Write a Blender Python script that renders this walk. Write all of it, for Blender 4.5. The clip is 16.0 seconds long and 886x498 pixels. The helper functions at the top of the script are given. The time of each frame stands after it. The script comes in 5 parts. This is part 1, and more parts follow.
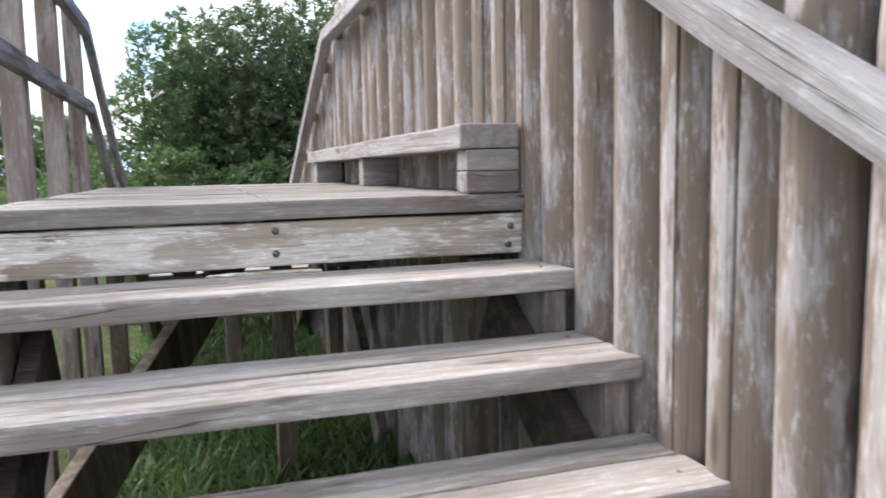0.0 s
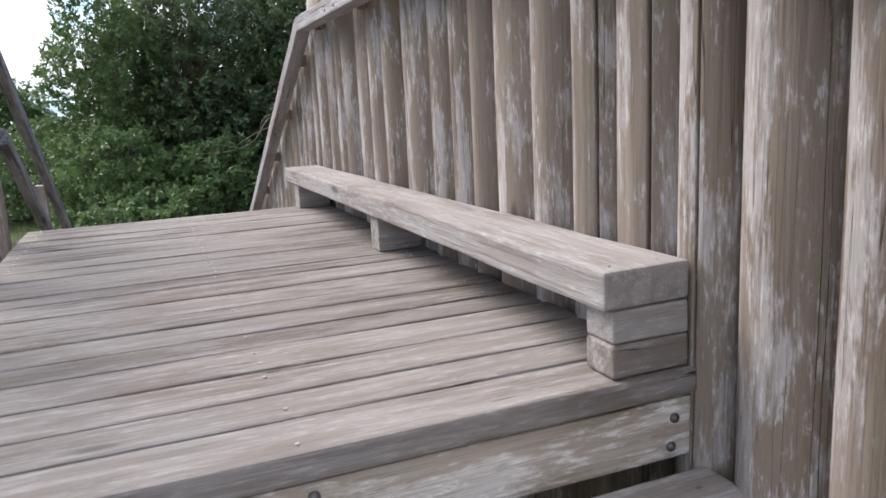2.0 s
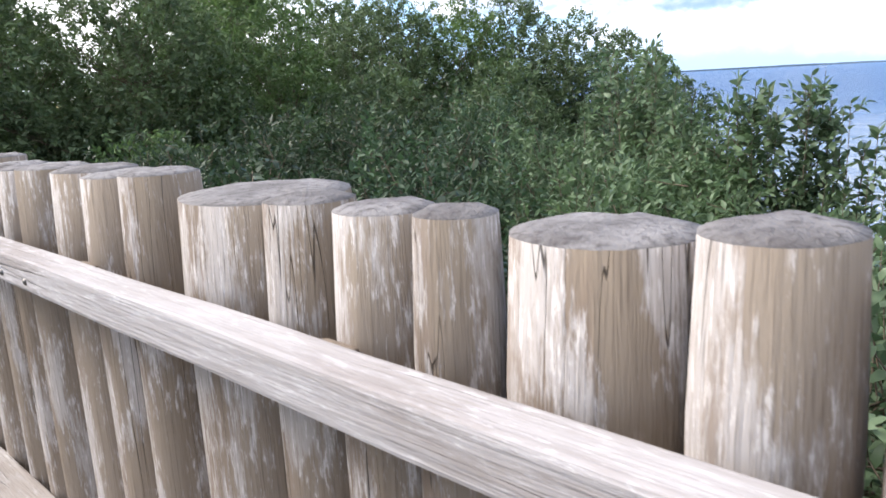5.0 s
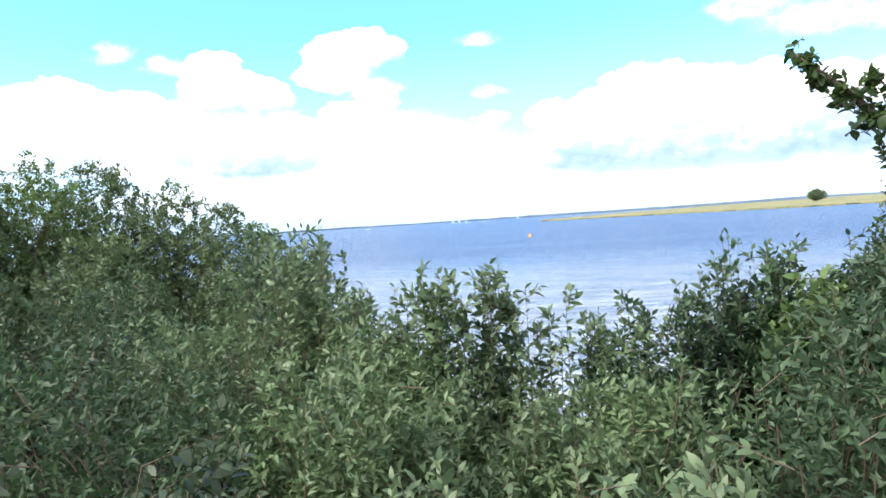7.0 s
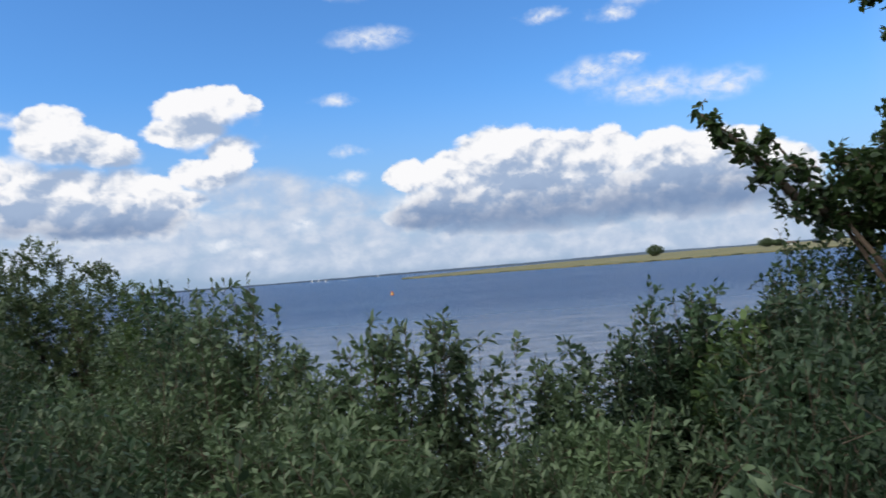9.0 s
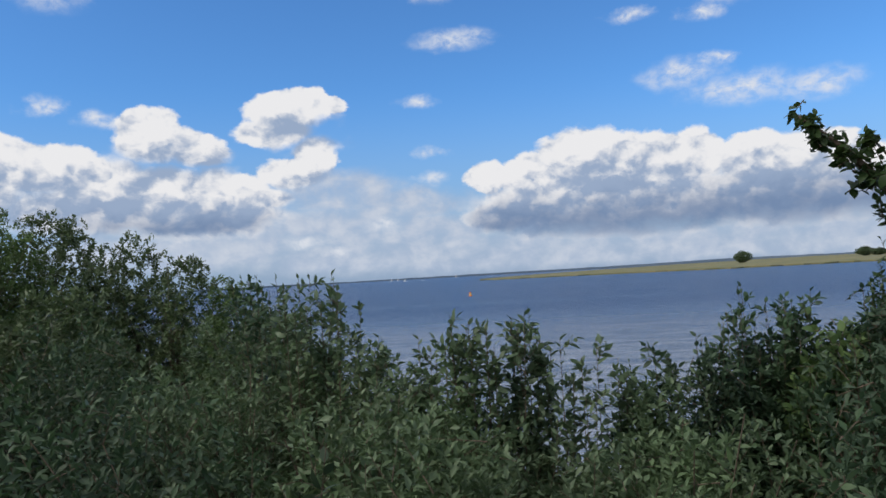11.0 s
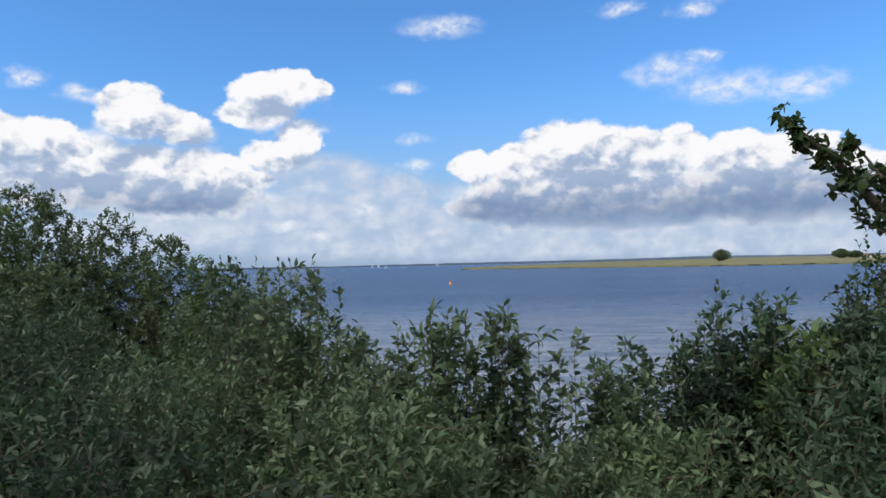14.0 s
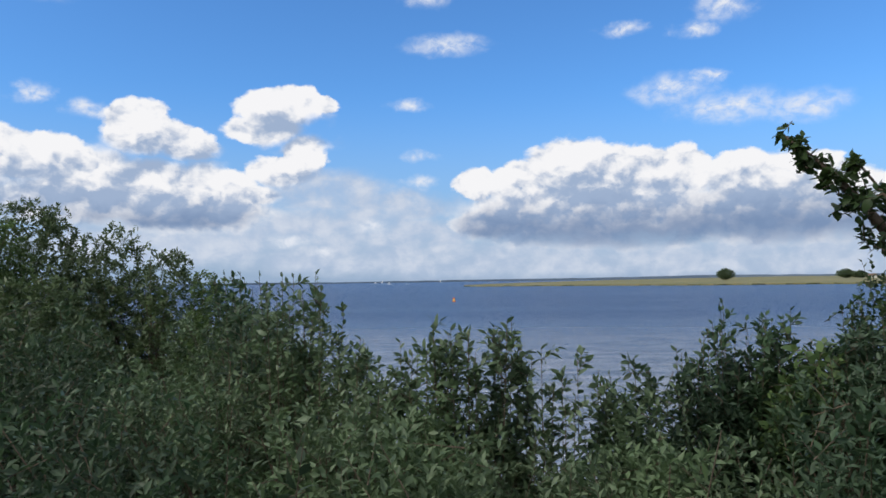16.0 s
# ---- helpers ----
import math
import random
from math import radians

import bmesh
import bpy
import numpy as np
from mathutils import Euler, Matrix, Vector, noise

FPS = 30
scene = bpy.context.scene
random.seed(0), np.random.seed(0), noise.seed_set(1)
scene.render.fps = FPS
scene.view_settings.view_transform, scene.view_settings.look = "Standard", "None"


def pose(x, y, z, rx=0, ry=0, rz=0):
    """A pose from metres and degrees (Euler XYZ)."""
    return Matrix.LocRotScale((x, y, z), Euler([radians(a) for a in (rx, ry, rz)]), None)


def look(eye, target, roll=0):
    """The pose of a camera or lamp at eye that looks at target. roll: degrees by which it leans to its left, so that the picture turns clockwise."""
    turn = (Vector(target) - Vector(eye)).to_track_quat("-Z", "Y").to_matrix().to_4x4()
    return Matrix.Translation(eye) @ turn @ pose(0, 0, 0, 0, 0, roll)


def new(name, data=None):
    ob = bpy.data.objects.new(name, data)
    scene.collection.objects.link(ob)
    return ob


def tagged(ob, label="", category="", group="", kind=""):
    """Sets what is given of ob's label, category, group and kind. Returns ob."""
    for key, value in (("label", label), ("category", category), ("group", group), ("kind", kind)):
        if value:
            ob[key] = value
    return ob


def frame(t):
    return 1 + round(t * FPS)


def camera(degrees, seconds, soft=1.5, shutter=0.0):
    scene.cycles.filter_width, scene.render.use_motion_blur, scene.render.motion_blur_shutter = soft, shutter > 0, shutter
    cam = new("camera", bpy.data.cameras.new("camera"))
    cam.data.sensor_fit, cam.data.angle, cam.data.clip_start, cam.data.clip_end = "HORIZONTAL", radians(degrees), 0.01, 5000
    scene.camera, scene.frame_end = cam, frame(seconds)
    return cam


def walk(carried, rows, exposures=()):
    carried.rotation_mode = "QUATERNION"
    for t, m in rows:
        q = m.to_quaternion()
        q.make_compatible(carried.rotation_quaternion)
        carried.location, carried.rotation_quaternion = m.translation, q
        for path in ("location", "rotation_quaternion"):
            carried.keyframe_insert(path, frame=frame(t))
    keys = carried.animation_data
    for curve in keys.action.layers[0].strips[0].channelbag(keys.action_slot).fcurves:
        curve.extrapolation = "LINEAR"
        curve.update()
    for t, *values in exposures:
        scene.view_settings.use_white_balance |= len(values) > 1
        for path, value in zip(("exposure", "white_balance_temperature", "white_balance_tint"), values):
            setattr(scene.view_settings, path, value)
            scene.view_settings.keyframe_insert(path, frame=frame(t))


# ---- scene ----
# ------------------------------------------------------------ camera and walk
cam = camera(61.3, 16.0, soft=1.6, shutter=0.15)

# climbing the stairs: seconds, eye, target, roll
CLIMB = [
    (0, (0.093, 0.016, 0.073), (0.698, 1.91, -0.142), -1.2),
    (0.5, (0.048, 0.267, 0.157), (0.299, 2.241, -0.044), -2.1),
    (1, (0.006, 0.45, 0.287), (0.533, 2.36, 0.018), -5.0),
    (1.5, (0.041, 0.701, 0.381), (0.751, 2.54, 0.043), -2.5),
    (2, (0.096, 0.934, 0.48), (0.799, 2.766, 0.096), -2.9),
    (2.5, (0.124, 1.142, 0.651), (1.19, 2.78, 0.227), -2.4),
    (3, (0.201, 1.374, 0.835), (1.149, 3.09, 0.438), -4.4),
    (3.5, (0.194, 1.608, 0.937), (1.125, 3.328, 0.521), -4.9),
    (3.7, (0.214, 1.674, 0.999), (1.271, 3.312, 0.55), -4.9),
]
# on the deck, looking out over the lake: seconds, eye, yaw, pitch, roll
STAND = [
    (5.8, 0.50, 2.60, 1.40, -55.37, -8.04, 2.03),
    (6.0, 0.52, 2.66, 1.45, -60.41, -5.82, 2.04),
    (6.5, 0.48, 2.80, 1.42, -70.68, -3.67, 1.52),
    (7.0, 0.47, 2.98, 1.40, -78.36, -2.07, 3.66),
    (7.5, 0.47, 3.13, 1.385, -78.58, -0.24, 4.09),
    (8.0, 0.47, 3.22, 1.385, -80.50, 0.81, 4.70),
    (8.5, 0.46, 3.38, 1.385, -93.43, 0.80, 4.43),
    (9.0, 0.45, 3.45, 1.385, -89.08, 1.65, 4.57),
    (9.2, 0.45, 3.45, 1.385, -84.12, 1.62, 4.30),
    (11.3, 0.45, 3.47, 1.385, -83.08, 2.15, 3.21),
    (11.5, 0.45, 3.47, 1.385, -84.16, 0.91, 3.76),
    (12.0, 0.45, 3.47, 1.385, -86.13, -0.40, 3.75),
    (12.5, 0.45, 3.47, 1.385, -87.24, -0.71, 2.79),
    (13.0, 0.45, 3.47, 1.385, -86.96, -0.17, 1.90),
    (13.5, 0.45, 3.47, 1.385, -85.66, 0.57, 1.37),
    (14.0, 0.45, 3.47, 1.385, -84.53, 1.18, 1.26),
    (14.5, 0.45, 3.47, 1.385, -83.90, 1.72, 1.39),
    (15.0, 0.45, 3.47, 1.385, -83.89, 2.03, 1.10),
    (15.5, 0.45, 3.47, 1.385, -84.10, 2.27, 0.76),
    (16.0, 0.45, 3.47, 1.385, -84.27, 2.47, 0.80),
]
# the stairs stand half a degree askew to the lake view
SKEW = Matrix.Translation((0.9, 1.955, 0)) @ Matrix.Rotation(radians(-0.5), 4, "Z") @ Matrix.Translation((-0.9, -1.955, 0))
walk(cam,
     sorted([(t, SKEW @ look(e, g, r)) for t, e, g, r in CLIMB] + [(0.6, look((0.023, 0.307, 0.160), (0.297, 2.279, -0.039), -2.7)), (0.8, look((0.0, 0.394, 0.210), (0.365, 2.349, -0.004), -3.4))], key=lambda row: row[0])
     + [(t, pose(x, y, z, 90 + p, r, a)) for t, x, y, z, a, p, r in STAND],
     exposures=[(0, 1.42, 6350, 11), (1, 1.28, 6350, 11), (2.5, 0.95, 6350, 12), (3.7, 0.93, 6350, 12), (5.8, 1.45, 6700, 9), (6.5, 1.45, 6800, 8), (7.0, 1.5, 6800, 8), (7.5, 1.05, 6700, 8),
                (8.0, 0.5, 6650, 9), (8.5, 0.1, 6600, 10), (9.2, -0.02, 6550, 11), (11.3, -0.24, 6550, 11), (11.5, -0.24, 6550, 11), (12.0, -0.1, 6550, 11), (12.6, 0.02, 6550, 11), (16, -0.08, 6550, 11)])

# ------------------------------------------------------------ sky and sun
SUN_AZ, SUN_EL = 122.0, 42.0
world = bpy.data.worlds.new("sky")
scene.world = world
world.use_nodes = True
wn, wl = world.node_tree.nodes, world.node_tree.links
wn.clear()


def node(tree, kind, **values):
    n = tree.nodes.new(kind)
    for k, v in values.items():
        if k == "op":
            n.operation = v
        elif k == "blend":
            n.blend_type = v
        else:
            n.inputs[int(k[1:])].default_value = v
    return n


def math_node(tree, op, a, b=0.0, clamp=False):
    n = tree.nodes.new("ShaderNodeMath")
    n.operation, n.use_clamp = op, clamp
    for i, v in enumerate((a, b)):
        if isinstance(v, (int, float)):
            n.inputs[i].default_value = v
        else:
            tree.links.new(v, n.inputs[i])
    return n.outputs[0]


def smooth(tree, value, lo, hi, out_lo=0.0, out_hi=1.0):
    n = tree.nodes.new("ShaderNodeMapRange")
    n.interpolation_type = "SMOOTHSTEP"
    tree.links.new(value, n.inputs[0])
    for i, v in enumerate((lo, hi, out_lo, out_hi)):
        n.inputs[1 + i].default_value = v
    return n.outputs[0]


def mixed(tree, fac, a, b):
    n = tree.nodes.new("ShaderNodeMix")
    n.data_type = "RGBA"
    for sock, v in ((n.inputs[0], fac), (n.inputs[6], a), (n.inputs[7], b)):
        if isinstance(v, (int, float)):
            sock.default_value = v
        elif isinstance(v, tuple):
            sock.default_value = (*v, 1)
        else:
            tree.links.new(v, sock)
    return n.outputs[2]


def noise_tex(tree, vec, scale, detail=4.0, rough=0.55, distortion=0.0):
    n = tree.nodes.new("ShaderNodeTexNoise")
    if vec is not None:
        tree.links.new(vec, n.inputs["Vector"])
    n.inputs["Scale"].default_value, n.inputs["Detail"].default_value = scale, detail
    n.inputs["Roughness"].default_value, n.inputs["Distortion"].default_value = rough, distortion
    return n


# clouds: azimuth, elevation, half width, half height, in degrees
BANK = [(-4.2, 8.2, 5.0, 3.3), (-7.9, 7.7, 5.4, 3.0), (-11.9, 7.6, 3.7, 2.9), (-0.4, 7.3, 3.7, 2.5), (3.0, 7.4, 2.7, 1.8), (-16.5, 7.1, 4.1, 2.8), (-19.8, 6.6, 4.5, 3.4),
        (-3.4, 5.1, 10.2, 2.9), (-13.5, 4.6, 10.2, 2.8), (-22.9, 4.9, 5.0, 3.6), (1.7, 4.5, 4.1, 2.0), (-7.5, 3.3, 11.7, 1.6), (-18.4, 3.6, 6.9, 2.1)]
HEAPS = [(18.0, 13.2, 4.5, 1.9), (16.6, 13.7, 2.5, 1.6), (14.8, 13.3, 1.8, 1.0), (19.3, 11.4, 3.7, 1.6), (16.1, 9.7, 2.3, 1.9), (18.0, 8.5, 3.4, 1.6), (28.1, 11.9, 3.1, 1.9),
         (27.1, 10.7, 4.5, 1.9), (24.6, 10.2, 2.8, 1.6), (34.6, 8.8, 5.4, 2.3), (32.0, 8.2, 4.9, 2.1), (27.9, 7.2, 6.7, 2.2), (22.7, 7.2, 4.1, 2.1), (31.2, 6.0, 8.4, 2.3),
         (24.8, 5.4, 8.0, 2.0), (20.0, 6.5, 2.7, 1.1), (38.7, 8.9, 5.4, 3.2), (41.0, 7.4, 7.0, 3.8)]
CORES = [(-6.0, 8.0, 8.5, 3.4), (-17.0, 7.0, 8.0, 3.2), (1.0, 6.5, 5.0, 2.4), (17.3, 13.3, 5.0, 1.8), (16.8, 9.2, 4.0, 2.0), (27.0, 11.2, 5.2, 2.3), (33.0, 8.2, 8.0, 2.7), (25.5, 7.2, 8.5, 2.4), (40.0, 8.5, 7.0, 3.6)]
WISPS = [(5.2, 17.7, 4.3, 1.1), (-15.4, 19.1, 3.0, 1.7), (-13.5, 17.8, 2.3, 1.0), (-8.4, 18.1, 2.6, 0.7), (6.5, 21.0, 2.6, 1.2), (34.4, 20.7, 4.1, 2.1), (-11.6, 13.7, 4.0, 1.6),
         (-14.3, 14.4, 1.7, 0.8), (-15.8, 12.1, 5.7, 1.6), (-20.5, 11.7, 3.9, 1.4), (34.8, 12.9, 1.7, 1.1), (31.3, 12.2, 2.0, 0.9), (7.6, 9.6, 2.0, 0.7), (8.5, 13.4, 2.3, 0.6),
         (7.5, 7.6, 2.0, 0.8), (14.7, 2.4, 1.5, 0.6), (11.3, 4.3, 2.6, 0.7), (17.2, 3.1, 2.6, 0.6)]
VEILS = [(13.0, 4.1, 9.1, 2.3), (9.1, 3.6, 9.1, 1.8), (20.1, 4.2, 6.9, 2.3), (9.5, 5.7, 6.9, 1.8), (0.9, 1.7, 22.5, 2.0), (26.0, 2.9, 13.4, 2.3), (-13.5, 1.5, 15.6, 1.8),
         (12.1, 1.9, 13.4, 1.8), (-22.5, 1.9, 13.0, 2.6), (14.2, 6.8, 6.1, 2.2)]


def blobs(tree, vec, rows):
    """How deep a direction lies inside the clouds of a list, 0 to 1."""
    best = None
    for a, e, w, h in rows:
        v = tree.nodes.new("ShaderNodeVectorMath")
        v.operation = "MULTIPLY_ADD"
        tree.links.new(vec, v.inputs[0])
        v.inputs[1].default_value = (1 / w, 1 / h, 0)
        v.inputs[2].default_value = (-a / w, -e / h, 0)
        g = tree.nodes.new("ShaderNodeTexGradient")
        g.gradient_type = "SPHERICAL"
        tree.links.new(v.outputs[0], g.inputs[0])
        best = g.outputs["Fac"] if best is None else math_node(tree, "MAXIMUM", best, g.outputs["Fac"])
    return best


wt = world.node_tree
coord = wt.nodes.new("ShaderNodeTexCoord").outputs["Generated"]
xyz = wt.nodes.new("ShaderNodeSeparateXYZ")
wl.new(coord, xyz.inputs[0])
az = math_node(wt, "MULTIPLY", math_node(wt, "ARCTAN2", xyz.outputs[1], xyz.outputs[0]), 57.2958)
el = math_node(wt, "MULTIPLY", math_node(wt, "ARCSINE", xyz.outputs[2]), 57.2958)
flat = wt.nodes.new("ShaderNodeCombineXYZ")
wl.new(az, flat.inputs[0])
wl.new(el, flat.inputs[1])
stretch = wt.nodes.new("ShaderNodeVectorMath")
stretch.operation = "MULTIPLY"
wl.new(flat.outputs[0], stretch.inputs[0])
stretch.inputs[1].default_value = (1, 1.35, 1)


def moved(vec, scale, offset):
    n = wt.nodes.new("ShaderNodeVectorMath")
    n.operation = "MULTIPLY_ADD"
    wl.new(vec, n.inputs[0])
    n.inputs[1].default_value, n.inputs[2].default_value = scale, offset
    return n.outputs[0]


def heaped_tops(vec, scale, detail):
    """Rounded cauliflower heads, 0 in the creases to about 1 on the crowns."""
    n = wt.nodes.new("ShaderNodeTexVoronoi")
    n.feature = "SMOOTH_F1"
    wl.new(vec, n.inputs["Vector"])
    n.inputs["Scale"].default_value, n.inputs["Detail"].default_value = scale, detail
    n.inputs["Roughness"].default_value, n.inputs["Smoothness"].default_value = 0.5, 0.35
    return math_node(wt, "SUBTRACT", 1.0, n.outputs["Distance"])


ragged = noise_tex(wt, stretch.outputs[0], 0.42, 8.0, 0.6)
centred = wt.nodes.new("ShaderNodeVectorMath")
centred.operation = "MULTIPLY_ADD"
wl.new(ragged.outputs["Color"], centred.inputs[0])
centred.inputs[1].default_value = (3.4, 2.3, 0)
centred.inputs[2].default_value = (-1.7, -1.15, 0)
warped = wt.nodes.new("ShaderNodeVectorMath")
warped.operation = "MULTIPLY_ADD"
wl.new(centred.outputs[0], warped.inputs[0])
warped.inputs[1].default_value = (0.55, 0.5, 0)
wl.new(flat.outputs[0], warped.inputs[2])
curl = moved(warped.outputs[0], (1, 1.25, 1), (0, 0, 0))
# the same cloud a little nearer to the sun, from which it is lit
sunward = moved(warped.outputs[0], (1, 1.25, 1), (0.35, 0.75, 0))
heads = heaped_tops(curl, 0.45, 4.0)
relief = math_node(wt, "SUBTRACT", heads, heaped_tops(sunward, 0.45, 4.0))
puffs = noise_tex(wt, stretch.outputs[0], 0.9, 7.0, 0.62, 0.4).outputs["Fac"]
soft_puffs = noise_tex(wt, stretch.outputs[0], 0.4, 8.0, 0.58, 0.2).outputs["Fac"]
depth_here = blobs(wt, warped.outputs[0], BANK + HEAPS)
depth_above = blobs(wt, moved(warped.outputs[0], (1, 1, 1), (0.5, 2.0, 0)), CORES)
body = math_node(wt, "ADD", depth_here, math_node(wt, "MULTIPLY", math_node(wt, "SUBTRACT", heads, 0.5), 0.2))
body = math_node(wt, "ADD", body, math_node(wt, "MULTIPLY", math_node(wt, "SUBTRACT", puffs, 0.5), 0.11))
crisp_mask = smooth(wt, body, 0.09, 0.23)
soft_mask = smooth(wt, math_node(wt, "ADD", depth_here, math_node(wt, "MULTIPLY", math_node(wt, "SUBTRACT", soft_puffs, 0.5), 0.5)), 0.0, 0.42)
lit = math_node(wt, "ADD", depth_above, math_node(wt, "MULTIPLY", relief, -1.0))
lit = math_node(wt, "ADD", lit, math_node(wt, "MULTIPLY", math_node(wt, "SUBTRACT", soft_puffs, 0.5), 1.5))
shade = smooth(wt, lit, 0.0, 0.85)
mask_mix = wt.nodes.new("ShaderNodeMix")
wl.new(smooth(wt, depth_above, 0.0, 0.3), mask_mix.inputs[0])
wl.new(crisp_mask, mask_mix.inputs[2])
wl.new(soft_mask, mask_mix.inputs[3])
heap_mask = mask_mix.outputs[0]
base_shade = math_node(wt, "MULTIPLY", smooth(wt, math_node(wt, "ADD", el, math_node(wt, "MULTIPLY", soft_puffs, 4.0)), 8.6, 5.4, 0.0, 0.9), smooth(wt, depth_here, 0.05, 0.55))
heap_mask = math_node(wt, "MULTIPLY", heap_mask, smooth(wt, math_node(wt, "ADD", el, math_node(wt, "MULTIPLY", soft_puffs, 2.0)), 2.4, 4.8))
wisp_vec = wt.nodes.new("ShaderNodeVectorMath")
wisp_vec.operation = "MULTIPLY_ADD"
wl.new(centred.outputs[0], wisp_vec.inputs[0])
wisp_vec.inputs[1].default_value = (1.3, 0.6, 0)
wl.new(flat.outputs[0], wisp_vec.inputs[2])
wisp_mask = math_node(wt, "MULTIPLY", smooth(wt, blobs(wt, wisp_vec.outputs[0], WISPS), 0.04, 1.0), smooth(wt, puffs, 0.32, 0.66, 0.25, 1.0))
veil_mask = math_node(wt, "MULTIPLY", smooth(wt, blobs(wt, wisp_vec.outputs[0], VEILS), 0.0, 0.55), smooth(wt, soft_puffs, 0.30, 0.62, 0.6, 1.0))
veil_heads = smooth(wt, math_node(wt, "ADD", soft_puffs, math_node(wt, "MULTIPLY", relief, 0.2)), 0.28, 0.85)
# the rest of the sky goes on with broken cloud
broken = noise_tex(wt, coord, 3.2, 6.0, 0.6)
behind = smooth(wt, math_node(wt, "ABSOLUTE", math_node(wt, "SUBTRACT", az, 7.0)), 36.0, 52.0)
overhead = smooth(wt, el, 21.0, 34.0)
rest = math_node(wt, "MULTIPLY", math_node(wt, "MAXIMUM", behind, overhead), smooth(wt, broken.outputs["Fac"], 0.36, 0.52))

sky = wt.nodes.new("ShaderNodeTexSky")
sky.sky_type = "NISHITA"
sky.sun_disc = False
sky.sun_elevation = radians(SUN_EL)
sky.sun_rotation = radians(90 - SUN_AZ)
sky.air_density, sky.dust_density, sky.ozone_density = 1.0, 0.6, 2.0
dim = wt.nodes.new("ShaderNodeVectorMath")
dim.operation = "MULTIPLY"
wl.new(sky.outputs[0], dim.inputs[0])
dim.inputs[1].default_value = (0.069, 0.129, 0.190)
haze = mixed(wt, smooth(wt, el, 15.0, -1.0, 0.0, 0.9), dim.outputs[0], (0.34, 0.45, 0.64))
veiled = mixed(wt, veil_mask, haze, mixed(wt, veil_heads, (0.46, 0.57, 0.75), (0.68, 0.75, 0.86)))
wisped = mixed(wt, wisp_mask, veiled, (0.82, 0.87, 0.95))
cloud_colour = mixed(wt, base_shade, mixed(wt, shade, (0.96, 0.97, 0.99), (0.36, 0.47, 0.66)), (0.18, 0.275, 0.46))
heaped = mixed(wt, heap_mask, wisped, cloud_colour)
whole = mixed(wt, rest, heaped, (0.78, 0.80, 0.83))
background = wt.nodes.new("ShaderNodeBackground")
wl.new(whole, background.inputs[0])
background.inputs[1].default_value = 1.0
out = wt.nodes.new("ShaderNodeOutputWorld")
wl.new(background.outputs[0], out.inputs[0])

sun = new("sun", bpy.data.lights.new("sun", "SUN"))
sun.data.energy, sun.data.angle, sun.data.color = 3.0, radians(32), (1.0, 0.945, 0.87)
sun_way = Vector((math.cos(radians(SUN_AZ)) * math.cos(radians(SUN_EL)), math.sin(radians(SUN_AZ)) * math.cos(radians(SUN_EL)), math.sin(radians(SUN_EL))))
sun.matrix_world = look(sun_way * 30, (0, 0, 0))


# ------------------------------------------------------------ materials
def material(name):
    m = bpy.data.materials.new(name)
    m.use_nodes = True
    m.node_tree.nodes.clear()
    t = m.node_tree
    o = t.nodes.new("ShaderNodeOutputMaterial")
    return m, t, o


def principled(t, o, rough=0.8, spec=0.3):
    p = t.nodes.new("ShaderNodeBsdfPrincipled")
    p.inputs["Roughness"].default_value = rough
    p.inputs["Specular IOR Level"].default_value = spec
    t.links.new(p.outputs[0], o.inputs[0])
    return p


def bump(t, p, height, strength=0.4, distance=0.01):
    b = t.nodes.new("ShaderNodeBump")
    b.inputs["Strength"].default_value, b.inputs["Distance"].default_value = strength, distance
    t.links.new(height, b.inputs["Height"])
    t.links.new(b.outputs[0], p.inputs["Normal"])


